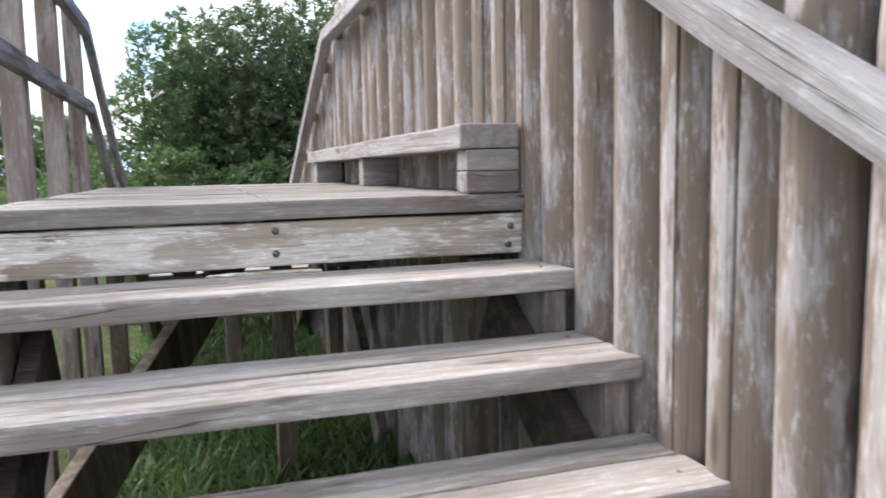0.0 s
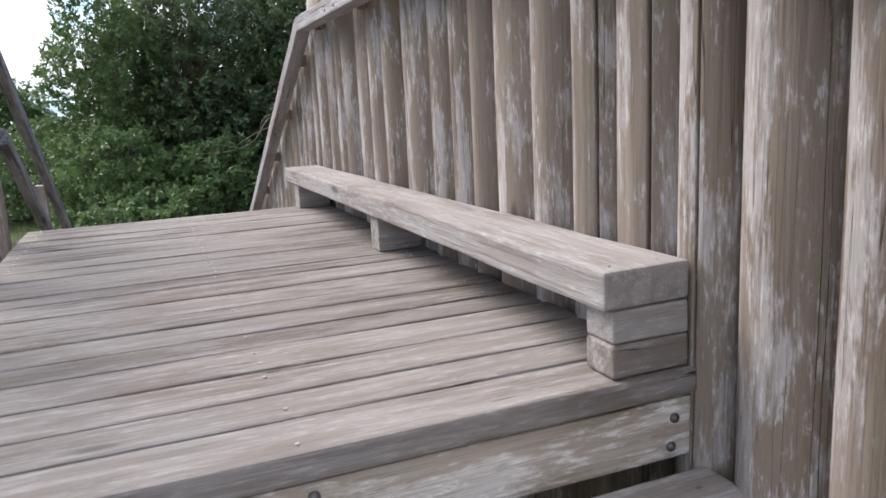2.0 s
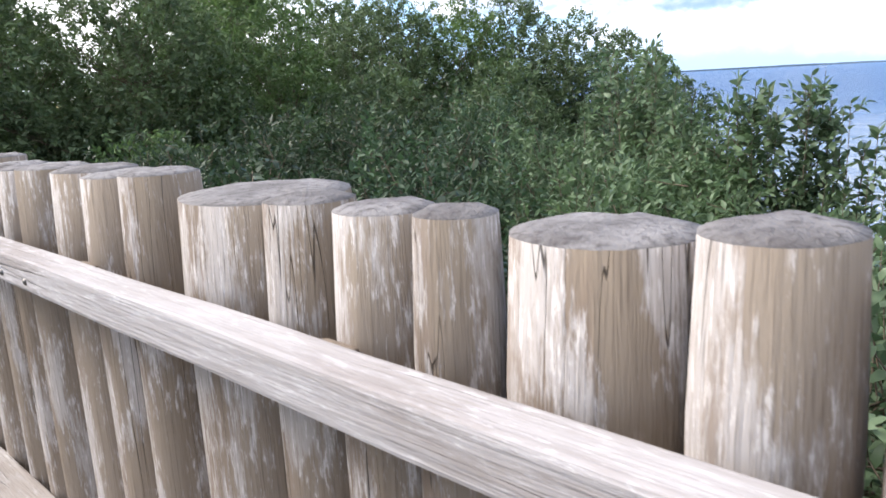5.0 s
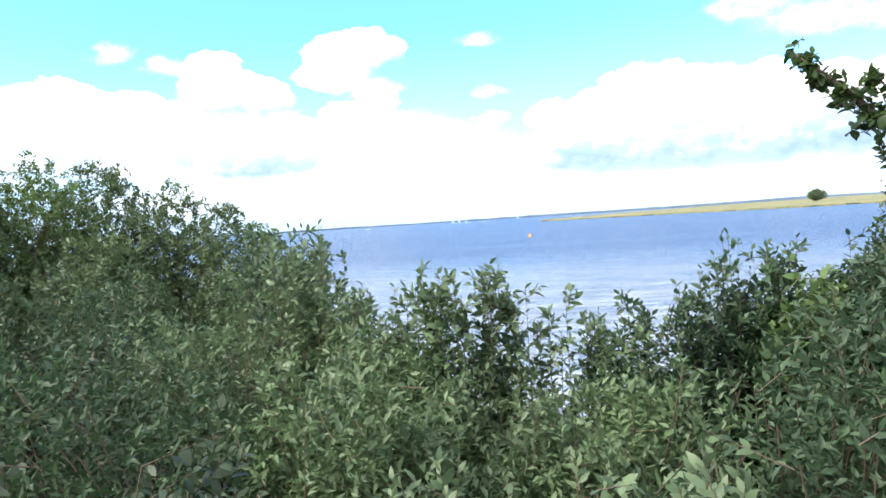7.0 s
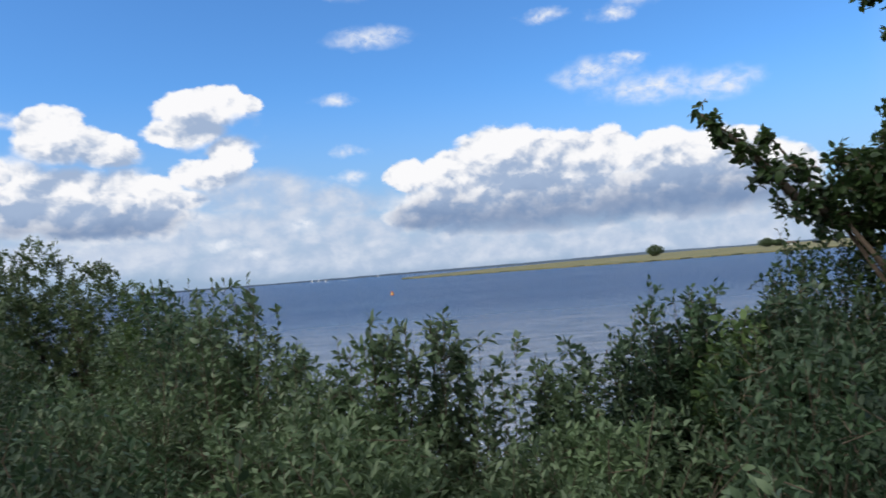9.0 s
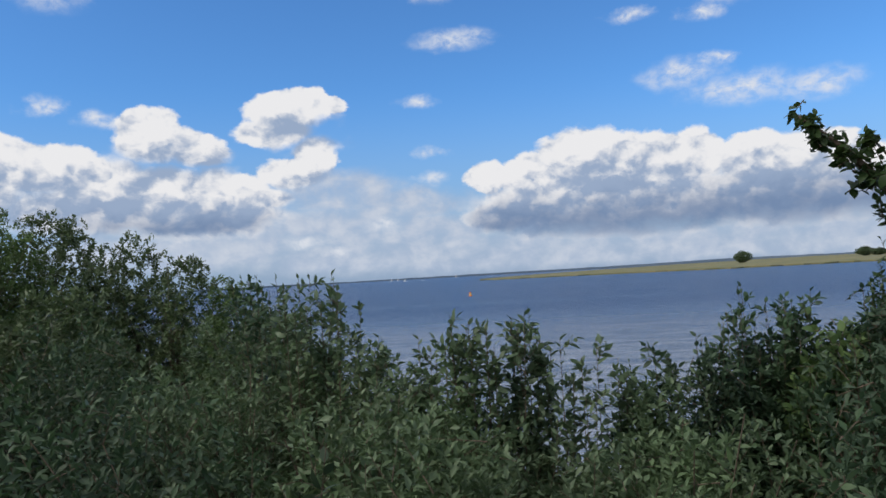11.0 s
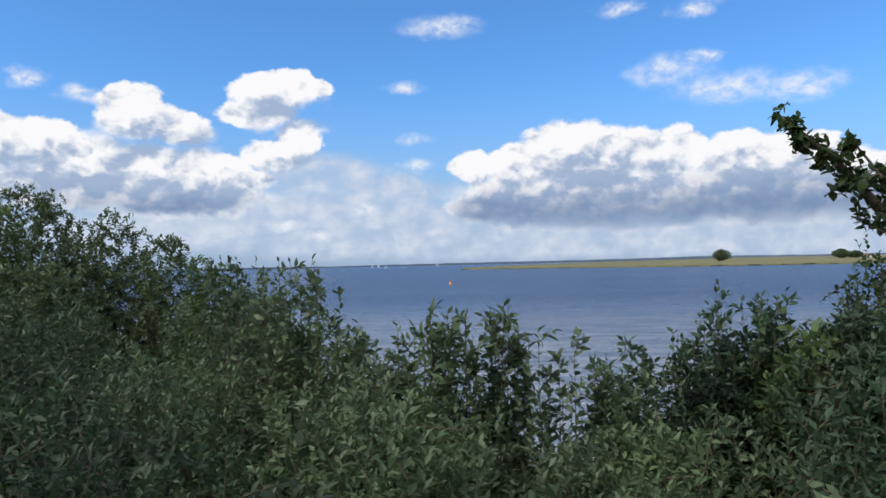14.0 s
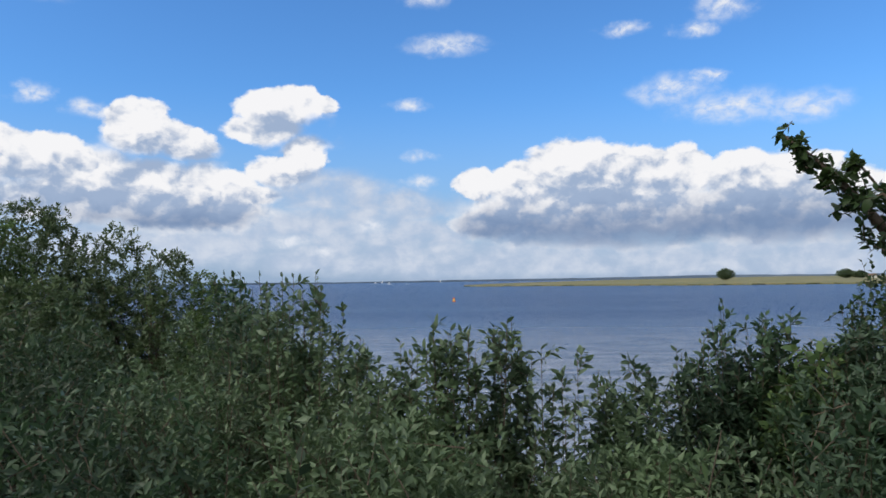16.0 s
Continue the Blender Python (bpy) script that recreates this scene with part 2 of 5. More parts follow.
def wood(name, along, pale, mid, dark, streak=1.0, crack=1.0, patchy=0.85, blotch=(20, 2.4), ragged=0.10, shade_brown=None):
    """Weathered softwood whose grain runs along one axis of the object."""
    m, t, o = material(name)
    p = principled(t, o, 0.85, 0.22)
    tc = t.nodes.new("ShaderNodeTexCoord")
    info = t.nodes.new("ShaderNodeObjectInfo")
    shift = t.nodes.new("ShaderNodeVectorMath")
    shift.operation = "SCALE"
    shift.inputs[0].default_value = (7.0, 13.0, 5.0)
    t.links.new(info.outputs["Random"], shift.inputs["Scale"])
    add = t.nodes.new("ShaderNodeVectorMath")
    t.links.new(tc.outputs["Object"], add.inputs[0])
    t.links.new(shift.outputs[0], add.inputs[1])

    def scaled(across, length):
        v = t.nodes.new("ShaderNodeVectorMath")
        v.operation = "MULTIPLY"
        t.links.new(add.outputs[0], v.inputs[0])
        s = [across] * 3
        s["XYZ".index(along)] = length
        v.inputs[1].default_value = s
        return v.outputs[0]

    fibre = noise_tex(t, scaled(230, 5), 1.0, 4.0, 0.65).outputs["Fac"]
    grain = noise_tex(t, scaled(60, 3.0), 1.0, 5.0, 0.6, 0.3).outputs["Fac"]
    patch = noise_tex(t, scaled(*blotch), 1.0, 5.0, 0.6, 0.2).outputs["Fac"]
    broad = noise_tex(t, scaled(5.0, 1.6), 1.0, 3.0, 0.5).outputs["Fac"]
    fleck = noise_tex(t, scaled(120, 24.0), 1.0, 4.0, 0.7).outputs["Fac"]
    base = mixed(t, smooth(t, broad, 0.38, 0.62), mid, dark)
    rag = math_node(t, "ADD", patch, math_node(t, "MULTIPLY", math_node(t, "SUBTRACT", math_node(t, "ADD", fibre, fleck), 1.0), 0.35))
    if shade_brown:
        # weather side silvered, other flank browned as painted shade, border ragged down the log
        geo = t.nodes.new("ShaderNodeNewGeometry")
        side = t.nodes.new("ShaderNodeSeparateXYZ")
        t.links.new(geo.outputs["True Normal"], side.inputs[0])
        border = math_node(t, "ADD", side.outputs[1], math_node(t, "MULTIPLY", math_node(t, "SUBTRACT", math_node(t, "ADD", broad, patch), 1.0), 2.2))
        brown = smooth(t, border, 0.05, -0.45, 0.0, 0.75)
        base = mixed(t, brown, base, shade_brown)
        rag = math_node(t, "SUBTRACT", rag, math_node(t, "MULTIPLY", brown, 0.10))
    worn = smooth(t, rag, 0.50 - ragged, 0.50 + ragged, 0.0, patchy)
    base = mixed(t, worn, base, pale)
    base = mixed(t, smooth(t, grain, 0.5, 0.66, 0.0, 0.45 * streak), base, dark)
    base = mixed(t, math_node(t, "MULTIPLY", smooth(t, fleck, 0.54, 0.64, 0.0, 0.75 * patchy), smooth(t, patch, 0.42, 0.56)), base, tuple(min(1, c * 1.35) for c in pale))
    base = mixed(t, smooth(t, fibre, 0.5, 0.72, 0.0, 0.5), base, tuple(c * 0.6 for c in dark))
    check = noise_tex(t, scaled(30, 0.55), 1.0, 2.0, 0.4).outputs["Fac"]
    split = math_node(t, "ABSOLUTE", math_node(t, "SUBTRACT", check, 0.5))
    slit = smooth(t, split, 0.006, 0.0, 0.0, 0.9 * crack)
    gate = smooth(t, broad, 0.46, 0.58)
    slit = math_node(t, "MULTIPLY", slit, gate)
    base = mixed(t, slit, base, tuple(c * 0.15 for c in dark))
    cells = t.nodes.new("ShaderNodeTexVoronoi")
    t.links.new(scaled(11, 2.6), cells.inputs["Vector"])
    cells.inputs["Scale"].default_value = 1.0
    lot = t.nodes.new("ShaderNodeSeparateColor")
    t.links.new(cells.outputs["Color"], lot.inputs[0])
    knot = math_node(t, "MULTIPLY", smooth(t, cells.outputs["Distance"], 0.20, 0.07), smooth(t, lot.outputs[0], 0.78, 0.82))
    base = mixed(t, math_node(t, "MULTIPLY", knot, 0.8), base, tuple(c * 0.45 for c in dark))
    tint = t.nodes.new("ShaderNodeHueSaturation")
    t.links.new(base, tint.inputs["Color"])
    t.links.new(math_node(t, "ADD", math_node(t, "MULTIPLY", info.outputs["Random"], 0.3), 0.85), tint.inputs["Value"])
    t.links.new(tint.outputs[0], p.inputs["Base Color"])
    relief = math_node(t, "ADD", math_node(t, "MULTIPLY", fibre, 0.4), math_node(t, "SUBTRACT", math_node(t, "MULTIPLY", grain, 0.8), slit))
    bump(t, p, relief, 0.7, 0.008)
    return m


PALE, MID, DARK = (0.40, 0.365, 0.345), (0.275, 0.235, 0.21), (0.175, 0.14, 0.115)
WOOD_X = wood("weathered_wood_across", "X", (0.375, 0.352, 0.342), (0.29, 0.257, 0.235), (0.205, 0.17, 0.147), 0.8, patchy=0.7, blotch=(26, 3.2))
WOOD_Y = wood("weathered_wood_along", "Y", (0.35, 0.33, 0.325), (0.28, 0.25, 0.235), (0.20, 0.168, 0.15), 0.7, patchy=0.6, blotch=(30, 4.0))
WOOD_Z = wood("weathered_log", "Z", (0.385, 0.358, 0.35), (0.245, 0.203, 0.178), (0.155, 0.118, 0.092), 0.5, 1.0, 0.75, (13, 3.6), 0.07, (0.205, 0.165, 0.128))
WOOD_DECK = wood("worn_deck_wood", "X", (0.27, 0.25, 0.24), (0.198, 0.173, 0.158), (0.14, 0.115, 0.10), 0.8, patchy=0.6, blotch=(30, 3.6))
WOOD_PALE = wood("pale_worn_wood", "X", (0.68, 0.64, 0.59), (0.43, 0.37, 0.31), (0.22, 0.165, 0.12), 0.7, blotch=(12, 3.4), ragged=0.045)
WOOD_RAIL = wood("weathered_rail", "Y", (0.375, 0.358, 0.37), (0.32, 0.30, 0.305), (0.23, 0.205, 0.20), 0.55, 1.0, 0.6, (24, 3.0))
# darker copy of the rail wood: the guard's shaded face is in its colour
WOOD_RAIL_SHADED = wood("shaded_guard_rail", "Y", (0.25, 0.248, 0.262), (0.145, 0.14, 0.145), (0.085, 0.078, 0.078))
# under-deck shade is put into this colour, far darker than the other boards
WOOD_SHADED_X = wood("shaded_underside_wood", "X", (0.12, 0.092, 0.074), (0.085, 0.064, 0.05), (0.055, 0.04, 0.031))
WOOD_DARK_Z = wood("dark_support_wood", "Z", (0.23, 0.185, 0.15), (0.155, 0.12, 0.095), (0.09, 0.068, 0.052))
WOOD_POST = wood("sawn_post_wood", "Z", (0.33, 0.285, 0.255), (0.235, 0.19, 0.16), (0.15, 0.115, 0.095))


def end_grain():
    m, t, o = material("log_end_grain")
    p = principled(t, o, 0.9, 0.2)
    tc = t.nodes.new("ShaderNodeTexCoord")
    v = tc.outputs["Object"]
    a = noise_tex(t, v, 9.0, 5.0, 0.6).outputs["Fac"]
    b = noise_tex(t, v, 70.0, 5.0, 0.7).outputs["Fac"]
    base = mixed(t, smooth(t, a, 0.35, 0.65), (0.12, 0.11, 0.112), (0.23, 0.217, 0.22))
    base = mixed(t, smooth(t, b, 0.45, 0.7, 0.0, 0.75), base, (0.06, 0.05, 0.05))
    t.links.new(base, p.inputs["Base Color"])
    bump(t, p, b, 0.8, 0.01)
    return m


END = end_grain()


def metal():
    m, t, o = material("dull_zinc_bolt")
    p = principled(t, o, 0.58, 0.5)
    p.inputs["Metallic"].default_value = 1.0
    tc = t.nodes.new("ShaderNodeTexCoord")
    n = noise_tex(t, tc.outputs["Object"], 220.0).outputs["Fac"]
    t.links.new(mixed(t, n, (0.26, 0.255, 0.25), (0.12, 0.1, 0.09)), p.inputs["Base Color"])
    return m


ZINC = metal()
BRIGHT = ZINC.copy()
BRIGHT.name = "bright_nail"
for n in BRIGHT.node_tree.nodes:
    if n.type == "MIX":
        n.inputs[6].default_value, n.inputs[7].default_value = (0.5, 0.49, 0.47, 1), (0.3, 0.28, 0.26, 1)


def leaf_material(name, dark, light, tip, gloss=0.5, through_light=0.27):
    m, t, o = material(name)
    geo = t.nodes.new("ShaderNodeNewGeometry")
    tc = t.nodes.new("ShaderNodeTexCoord")
    clump = noise_tex(t, tc.outputs["Object"], 1.6, 3.0, 0.5).outputs["Fac"]
    base = mixed(t, geo.outputs["Random Per Island"], dark, light)
    base = mixed(t, smooth(t, clump, 0.42, 0.66, 0.0, 0.55), base, tip)
    vein = noise_tex(t, tc.outputs["Object"], 60.0, 2.0).outputs["Fac"]
    base = mixed(t, smooth(t, vein, 0.4, 0.8, 0.0, 0.25), base, tuple(c * 0.5 for c in dark))
    p = t.nodes.new("ShaderNodeBsdfPrincipled")
    p.inputs["Roughness"].default_value, p.inputs["Specular IOR Level"].default_value = gloss, 0.28
    t.links.new(base, p.inputs["Base Color"])
    tr = t.nodes.new("ShaderNodeBsdfTranslucent")
    warm = mixed(t, 0.5, base, tuple(min(1, c * 1.6) for c in tip))
    t.links.new(warm, tr.inputs[0])
    mix = t.nodes.new("ShaderNodeMixShader")
    mix.inputs[0].default_value = through_light
    t.links.new(p.outputs[0], mix.inputs[1])
    t.links.new(tr.outputs[0], mix.inputs[2])
    t.links.new(mix.outputs[0], o.inputs[0])
    return m


# darker copy of the willow leaf, with the bushes' shade in its colour
WILLOW_SHADED = leaf_material("shaded_willow_leaf", (0.011, 0.023, 0.011), (0.049, 0.075, 0.044), (0.031, 0.060, 0.025))
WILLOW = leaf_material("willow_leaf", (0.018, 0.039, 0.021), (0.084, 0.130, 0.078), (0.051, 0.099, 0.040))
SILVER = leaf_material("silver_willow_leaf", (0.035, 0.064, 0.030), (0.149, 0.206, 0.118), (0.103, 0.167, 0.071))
SALLOW = leaf_material("sallow_leaf", (0.050, 0.090, 0.038), (0.131, 0.194, 0.077), (0.108, 0.180, 0.054))
THICKET = leaf_material("thicket_leaf", (0.036, 0.060, 0.031), (0.119, 0.166, 0.086), (0.093, 0.142, 0.054))
OAK = leaf_material("oak_leaf", (0.022, 0.044, 0.018), (0.045, 0.08, 0.028), (0.05, 0.085, 0.025), 0.4)
HERB = leaf_material("meadow_grass_blade", (0.075, 0.11, 0.03), (0.15, 0.20, 0.06), (0.20, 0.20, 0.08), 0.6)
STRAW = leaf_material("dry_grass_blade", (0.22, 0.17, 0.08), (0.36, 0.29, 0.14), (0.30, 0.19, 0.09), 0.6)


def bark():
    m, t, o = material("grey_brown_bark")
    p = principled(t, o, 0.9, 0.2)
    tc = t.nodes.new("ShaderNodeTexCoord")
    n = noise_tex(t, tc.outputs["Object"], 40.0, 5.0).outputs["Fac"]
    t.links.new(mixed(t, n, (0.06, 0.045, 0.032), (0.16, 0.125, 0.095)), p.inputs["Base Color"])
    bump(t, p, n, 0.6, 0.01)
    return m


BARK = bark()


def earth():
    m, t, o = material("meadow_ground")
    p = principled(t, o, 0.95, 0.15)
    tc = t.nodes.new("ShaderNodeTexCoord")
    v = tc.outputs["Object"]
    fine = smooth(t, noise_tex(t, v, 22.0, 8.0, 0.75).outputs["Fac"], 0.3, 0.7)
    broad = noise_tex(t, v, 0.35, 4.0, 0.6).outputs["Fac"]
    wide = noise_tex(t, v, 0.05, 4.0, 0.6).outputs["Fac"]
    green = mixed(t, fine, (0.030, 0.046, 0.014), (0.08, 0.10, 0.032))
    dry = mixed(t, fine, (0.16, 0.115, 0.05), (0.28, 0.20, 0.09))
    base = mixed(t, smooth(t, broad, 0.5, 0.72, 0.0, 0.5), green, dry)
    base = mixed(t, smooth(t, wide, 0.45, 0.6, 0.0, 0.6), base, dry)
    worn = noise_tex(t, v, 1.7, 6.0, 0.68).outputs["Fac"]
    base = mixed(t, smooth(t, worn, 0.55, 0.66, 0.0, 0.7), base, mixed(t, fine, (0.15, 0.12, 0.075), (0.25, 0.205, 0.135)))
    t.links.new(base, p.inputs["Base Color"])
    bump(t, p, fine, 0.7, 0.04)
    return m


def sand():
    """Trodden sand whose ragged edges give way to grass."""
    m, t, o = material("trodden_sand")
    p = principled(t, o, 0.95, 0.15)
    tc = t.nodes.new("ShaderNodeTexCoord")
    v = tc.outputs["Object"]
    fine = noise_tex(t, v, 40.0, 6.0, 0.7).outputs["Fac"]
    broad = noise_tex(t, v, 5.0, 6.0, 0.7).outputs["Fac"]
    turf = smooth(t, noise_tex(t, v, 22.0, 8.0, 0.75).outputs["Fac"], 0.3, 0.7)
    base = mixed(t, fine, (0.17, 0.135, 0.112), (0.31, 0.262, 0.22))
    base = mixed(t, smooth(t, broad, 0.5, 0.7, 0.0, 0.5), base, (0.19, 0.155, 0.11))
    rim = t.nodes.new("ShaderNodeAttribute")
    rim.attribute_name = "rim"
    edge = math_node(t, "ADD", rim.outputs["Fac"], math_node(t, "MULTIPLY", math_node(t, "SUBTRACT", math_node(t, "ADD", broad, turf), 1.0), 0.75))
    base = mixed(t, smooth(t, edge, 0.42, 0.68), base, mixed(t, turf, (0.035, 0.05, 0.016), (0.085, 0.10, 0.036)))
    t.links.new(base, p.inputs["Base Color"])
    bump(t, p, math_node(t, "ADD", fine, turf), 0.6, 0.02)
    return m


def lake_water():
    m, t, o = material("lake_water")
    p = principled(t, o, 0.13, 0.5)
    p.inputs["IOR"].default_value = 1.333
    tc = t.nodes.new("ShaderNodeTexCoord")

    def scaled(sx, sy):
        v = t.nodes.new("ShaderNodeVectorMath")
        v.operation = "MULTIPLY"
        t.links.new(tc.outputs["Object"], v.inputs[0])
        v.inputs[1].default_value = (sx, sy, 1)
        return v.outputs[0]

    big = noise_tex(t, scaled(0.04, 0.007), 1.0, 4.0, 0.6).outputs["Fac"]
    deep = mixed(t, smooth(t, big, 0.4, 0.62), (0.03, 0.085, 0.205), (0.055, 0.12, 0.245))
    place = t.nodes.new("ShaderNodeSeparateXYZ")
    t.links.new(tc.outputs["Object"], place.inputs[0])
    # reflected cloud and sky are painted in: pale by the shore, bluer farther out
    offshore = math_node(t, "ADD", place.outputs[0], math_node(t, "MULTIPLY", big, 45.0))
    t.links.new(smooth(t, offshore, 30.0, 140.0, 0.06, 0.34), p.inputs["Roughness"])
    # pale streaks of sheen painted over the far blue
    streak = noise_tex(t, scaled(0.11, 0.012), 1.0, 5.0, 0.65).outputs["Fac"]
    deep = mixed(t, smooth(t, streak, 0.5, 0.68, 0.0, 0.55), deep, (0.07, 0.13, 0.24))
    ripple = noise_tex(t, scaled(2.0, 0.8), 1.0, 4.0, 0.6, 0.5).outputs["Fac"]
    swell = noise_tex(t, scaled(0.75, 0.3), 1.0, 4.0, 0.55, 0.8).outputs["Fac"]
    # bright and dark sides of ripples, painted into the near colour
    painted_ripples = noise_tex(t, scaled(0.8, 0.2), 1.0, 6.0, 0.65, 0.6).outputs["Fac"]
    near = mixed(t, smooth(t, painted_ripples, 0.43, 0.58), (0.10, 0.15, 0.24), (0.30, 0.34, 0.42))
    t.links.new(mixed(t, smooth(t, offshore, 30.0, 125.0), near, deep), p.inputs["Base Color"])
    h = math_node(t, "ADD", math_node(t, "MULTIPLY", ripple, 0.8), swell)
    bump(t, p, h, 1.0, 1.6)
    return m


def plain(name, a, b, scale, rough=0.8):
    m, t, o = material(name)
    p = principled(t, o, rough, 0.3)
    tc = t.nodes.new("ShaderNodeTexCoord")
    n = noise_tex(t, tc.outputs["Object"], scale, 5.0, 0.6).outputs["Fac"]
    t.links.new(mixed(t, smooth(t, n, 0.35, 0.65), a, b), p.inputs["Base Color"])
    return m


GROUND, SAND, WATER = earth(), sand(), lake_water()
REED = plain("marsh_reed", (0.115, 0.125, 0.05), (0.215, 0.19, 0.085), 0.03)
# blue of the air between is painted into the distant trees' colour
HAZED_WOOD = plain("haze_tinted_wood", (0.11, 0.155, 0.21), (0.14, 0.185, 0.235), 0.004)
BUOY_RED = plain("buoy_orange_paint", (0.55, 0.10, 0.03), (0.6, 0.16, 0.04), 3.0, 0.5)
BUOY_YELLOW = plain("buoy_yellow_paint", (0.65, 0.45, 0.06), (0.7, 0.5, 0.1), 3.0, 0.5)
WHITE = plain("white_boat_paint", (0.75, 0.75, 0.74), (0.82, 0.82, 0.81), 1.0, 0.5)
DEADWOOD = plain("bleached_dead_wood", (0.22, 0.18, 0.14), (0.32, 0.27, 0.21), 30.0)
ROOF = plain("hut_roof", (0.13, 0.09, 0.07), (0.18, 0.13, 0.1), 0.8)


# ------------------------------------------------------------ mesh helpers
def thing(name, at, label, category, group="", kind=""):
    e = new(name)
    e.location = at
    e.empty_display_size = 0.1
    return tagged(e, label, category, group, kind)


def hang(ob, parent):
    """Parent ob, whose mesh is in world coordinates, without moving it."""
    ob.parent = parent
    off = Vector((0, 0, 0))
    q = parent
    while q is not None:
        off += q.location
        q = q.parent
    ob.location = ob.location - off
    return ob


def part(name, bm, mats, parent=None, label="", smooth_shade=False):
    me = bpy.data.meshes.new(name)
    bm.to_mesh(me)
    bm.free()
    for m in mats if isinstance(mats, (list, tuple)) else (mats,):
        me.materials.append(m)
    if smooth_shade:
        me.polygons.foreach_set("use_smooth", [True] * len(me.polygons))
    ob = new(name, me)
    if label:
        ob["label"] = label
    return hang(ob, parent) if parent else ob


def beam_mesh(x0, x1, y0, y1, z0, z1, bevel=0.006, wobble=0.0, seed=0):
    """A sawn board with worn edges; its long faces waver a little."""
    bm = bmesh.new()
    bmesh.ops.create_cube(bm, size=1.0)
    size = Vector((x1 - x0, y1 - y0, z1 - z0))
    mid = Vector(((x0 + x1) / 2, (y0 + y1) / 2, (z0 + z1) / 2))
    for v in bm.verts:
        v.co = Vector((v.co.x * size.x, v.co.y * size.y, v.co.z * size.z)) + mid
    longest = max(range(3), key=lambda i: size[i])
    n = max(0, int(size[longest] / 0.16))
    if n and wobble:
        edges = [e for e in bm.edges if abs((e.verts[0].co - e.verts[1].co)[longest]) > 0.9 * size[longest]]
        bmesh.ops.subdivide_edges(bm, edges=edges, cuts=n, use_grid_fill=True)
    bmesh.ops.bevel(bm, geom=[e for e in bm.edges if e.calc_face_angle(0) > 0.5], offset=bevel, segments=2, affect="EDGES", profile=0.6)
    if wobble:
        for v in bm.verts:
            q = Vector((v.co.x * 2.2 + seed * 3.1, v.co.y * 2.2 - seed, v.co.z * 2.2 + seed * 7.7))
            v.co += Vector((noise.noise(q), noise.noise(q + Vector((9, 0, 0))), noise.noise(q + Vector((0, 9, 0))))) * wobble
            q2 = q * 9
            v.co += Vector((noise.noise(q2), noise.noise(q2 + Vector((9, 0, 0))), noise.noise(q2 + Vector((0, 9, 0))))) * wobble * 0.35
    return bm


SEED = [0]


def beam(name, box, mats, parent, label="", bevel=0.006, wobble=0.003):
    SEED[0] += 1
    return part(name, beam_mesh(*box, bevel, wobble, SEED[0]), mats, parent, label)


def slanted(name, a, b, wide, tall, mats, parent, label="", bevel=0.006):
    """A beam from a to b, its grain along its own y axis."""
    a, b = Vector(a), Vector(b)
    SEED[0] += 1
    length = (b - a).length
    ob = part(name, beam_mesh(-wide / 2, wide / 2, 0, length, -tall / 2, tall / 2, bevel, 0.003, SEED[0]), mats, None, label)
    turn = (b - a).to_track_quat("Y", "Z")
    ob.rotation_mode = "QUATERNION"
    ob.rotation_quaternion = turn
    ob.location = a
    return hang(ob, parent)


def bolt(at, facing, parent, r=0.0075):
    """A domed bolt head on a washer; facing is the way it looks."""
    bm = bmesh.new()
    bmesh.ops.create_cone(bm, cap_ends=True, segments=12, radius1=r * 1.25, radius2=r * 1.2, depth=0.004)
    dome = bmesh.ops.create_uvsphere(bm, u_segments=12, v_segments=6, radius=r)
    for v in dome["verts"]:
        v.co.z = max(v.co.z, -0.001) * 0.75 + 0.001
    q = Vector(facing).to_track_quat("Z", "Y")
    for v in bm.verts:
        v.co = q @ v.co + Vector(at)
    return part("bolt", bm, ZINC, parent, "dull grey metal bolt head", True)


def nail(x, y, z, parent):
    """A flat nail head set in a plank."""
    bm = bmesh.new()
    bmesh.ops.create_cone(bm, cap_ends=True, segments=8, radius1=0.0042, radius2=0.0036, depth=0.003)
    for v in bm.verts:
        v.co += Vector((x, y, z + 0.0008))
    return part("nail", bm, BRIGHT, parent, "pale worn nail head")


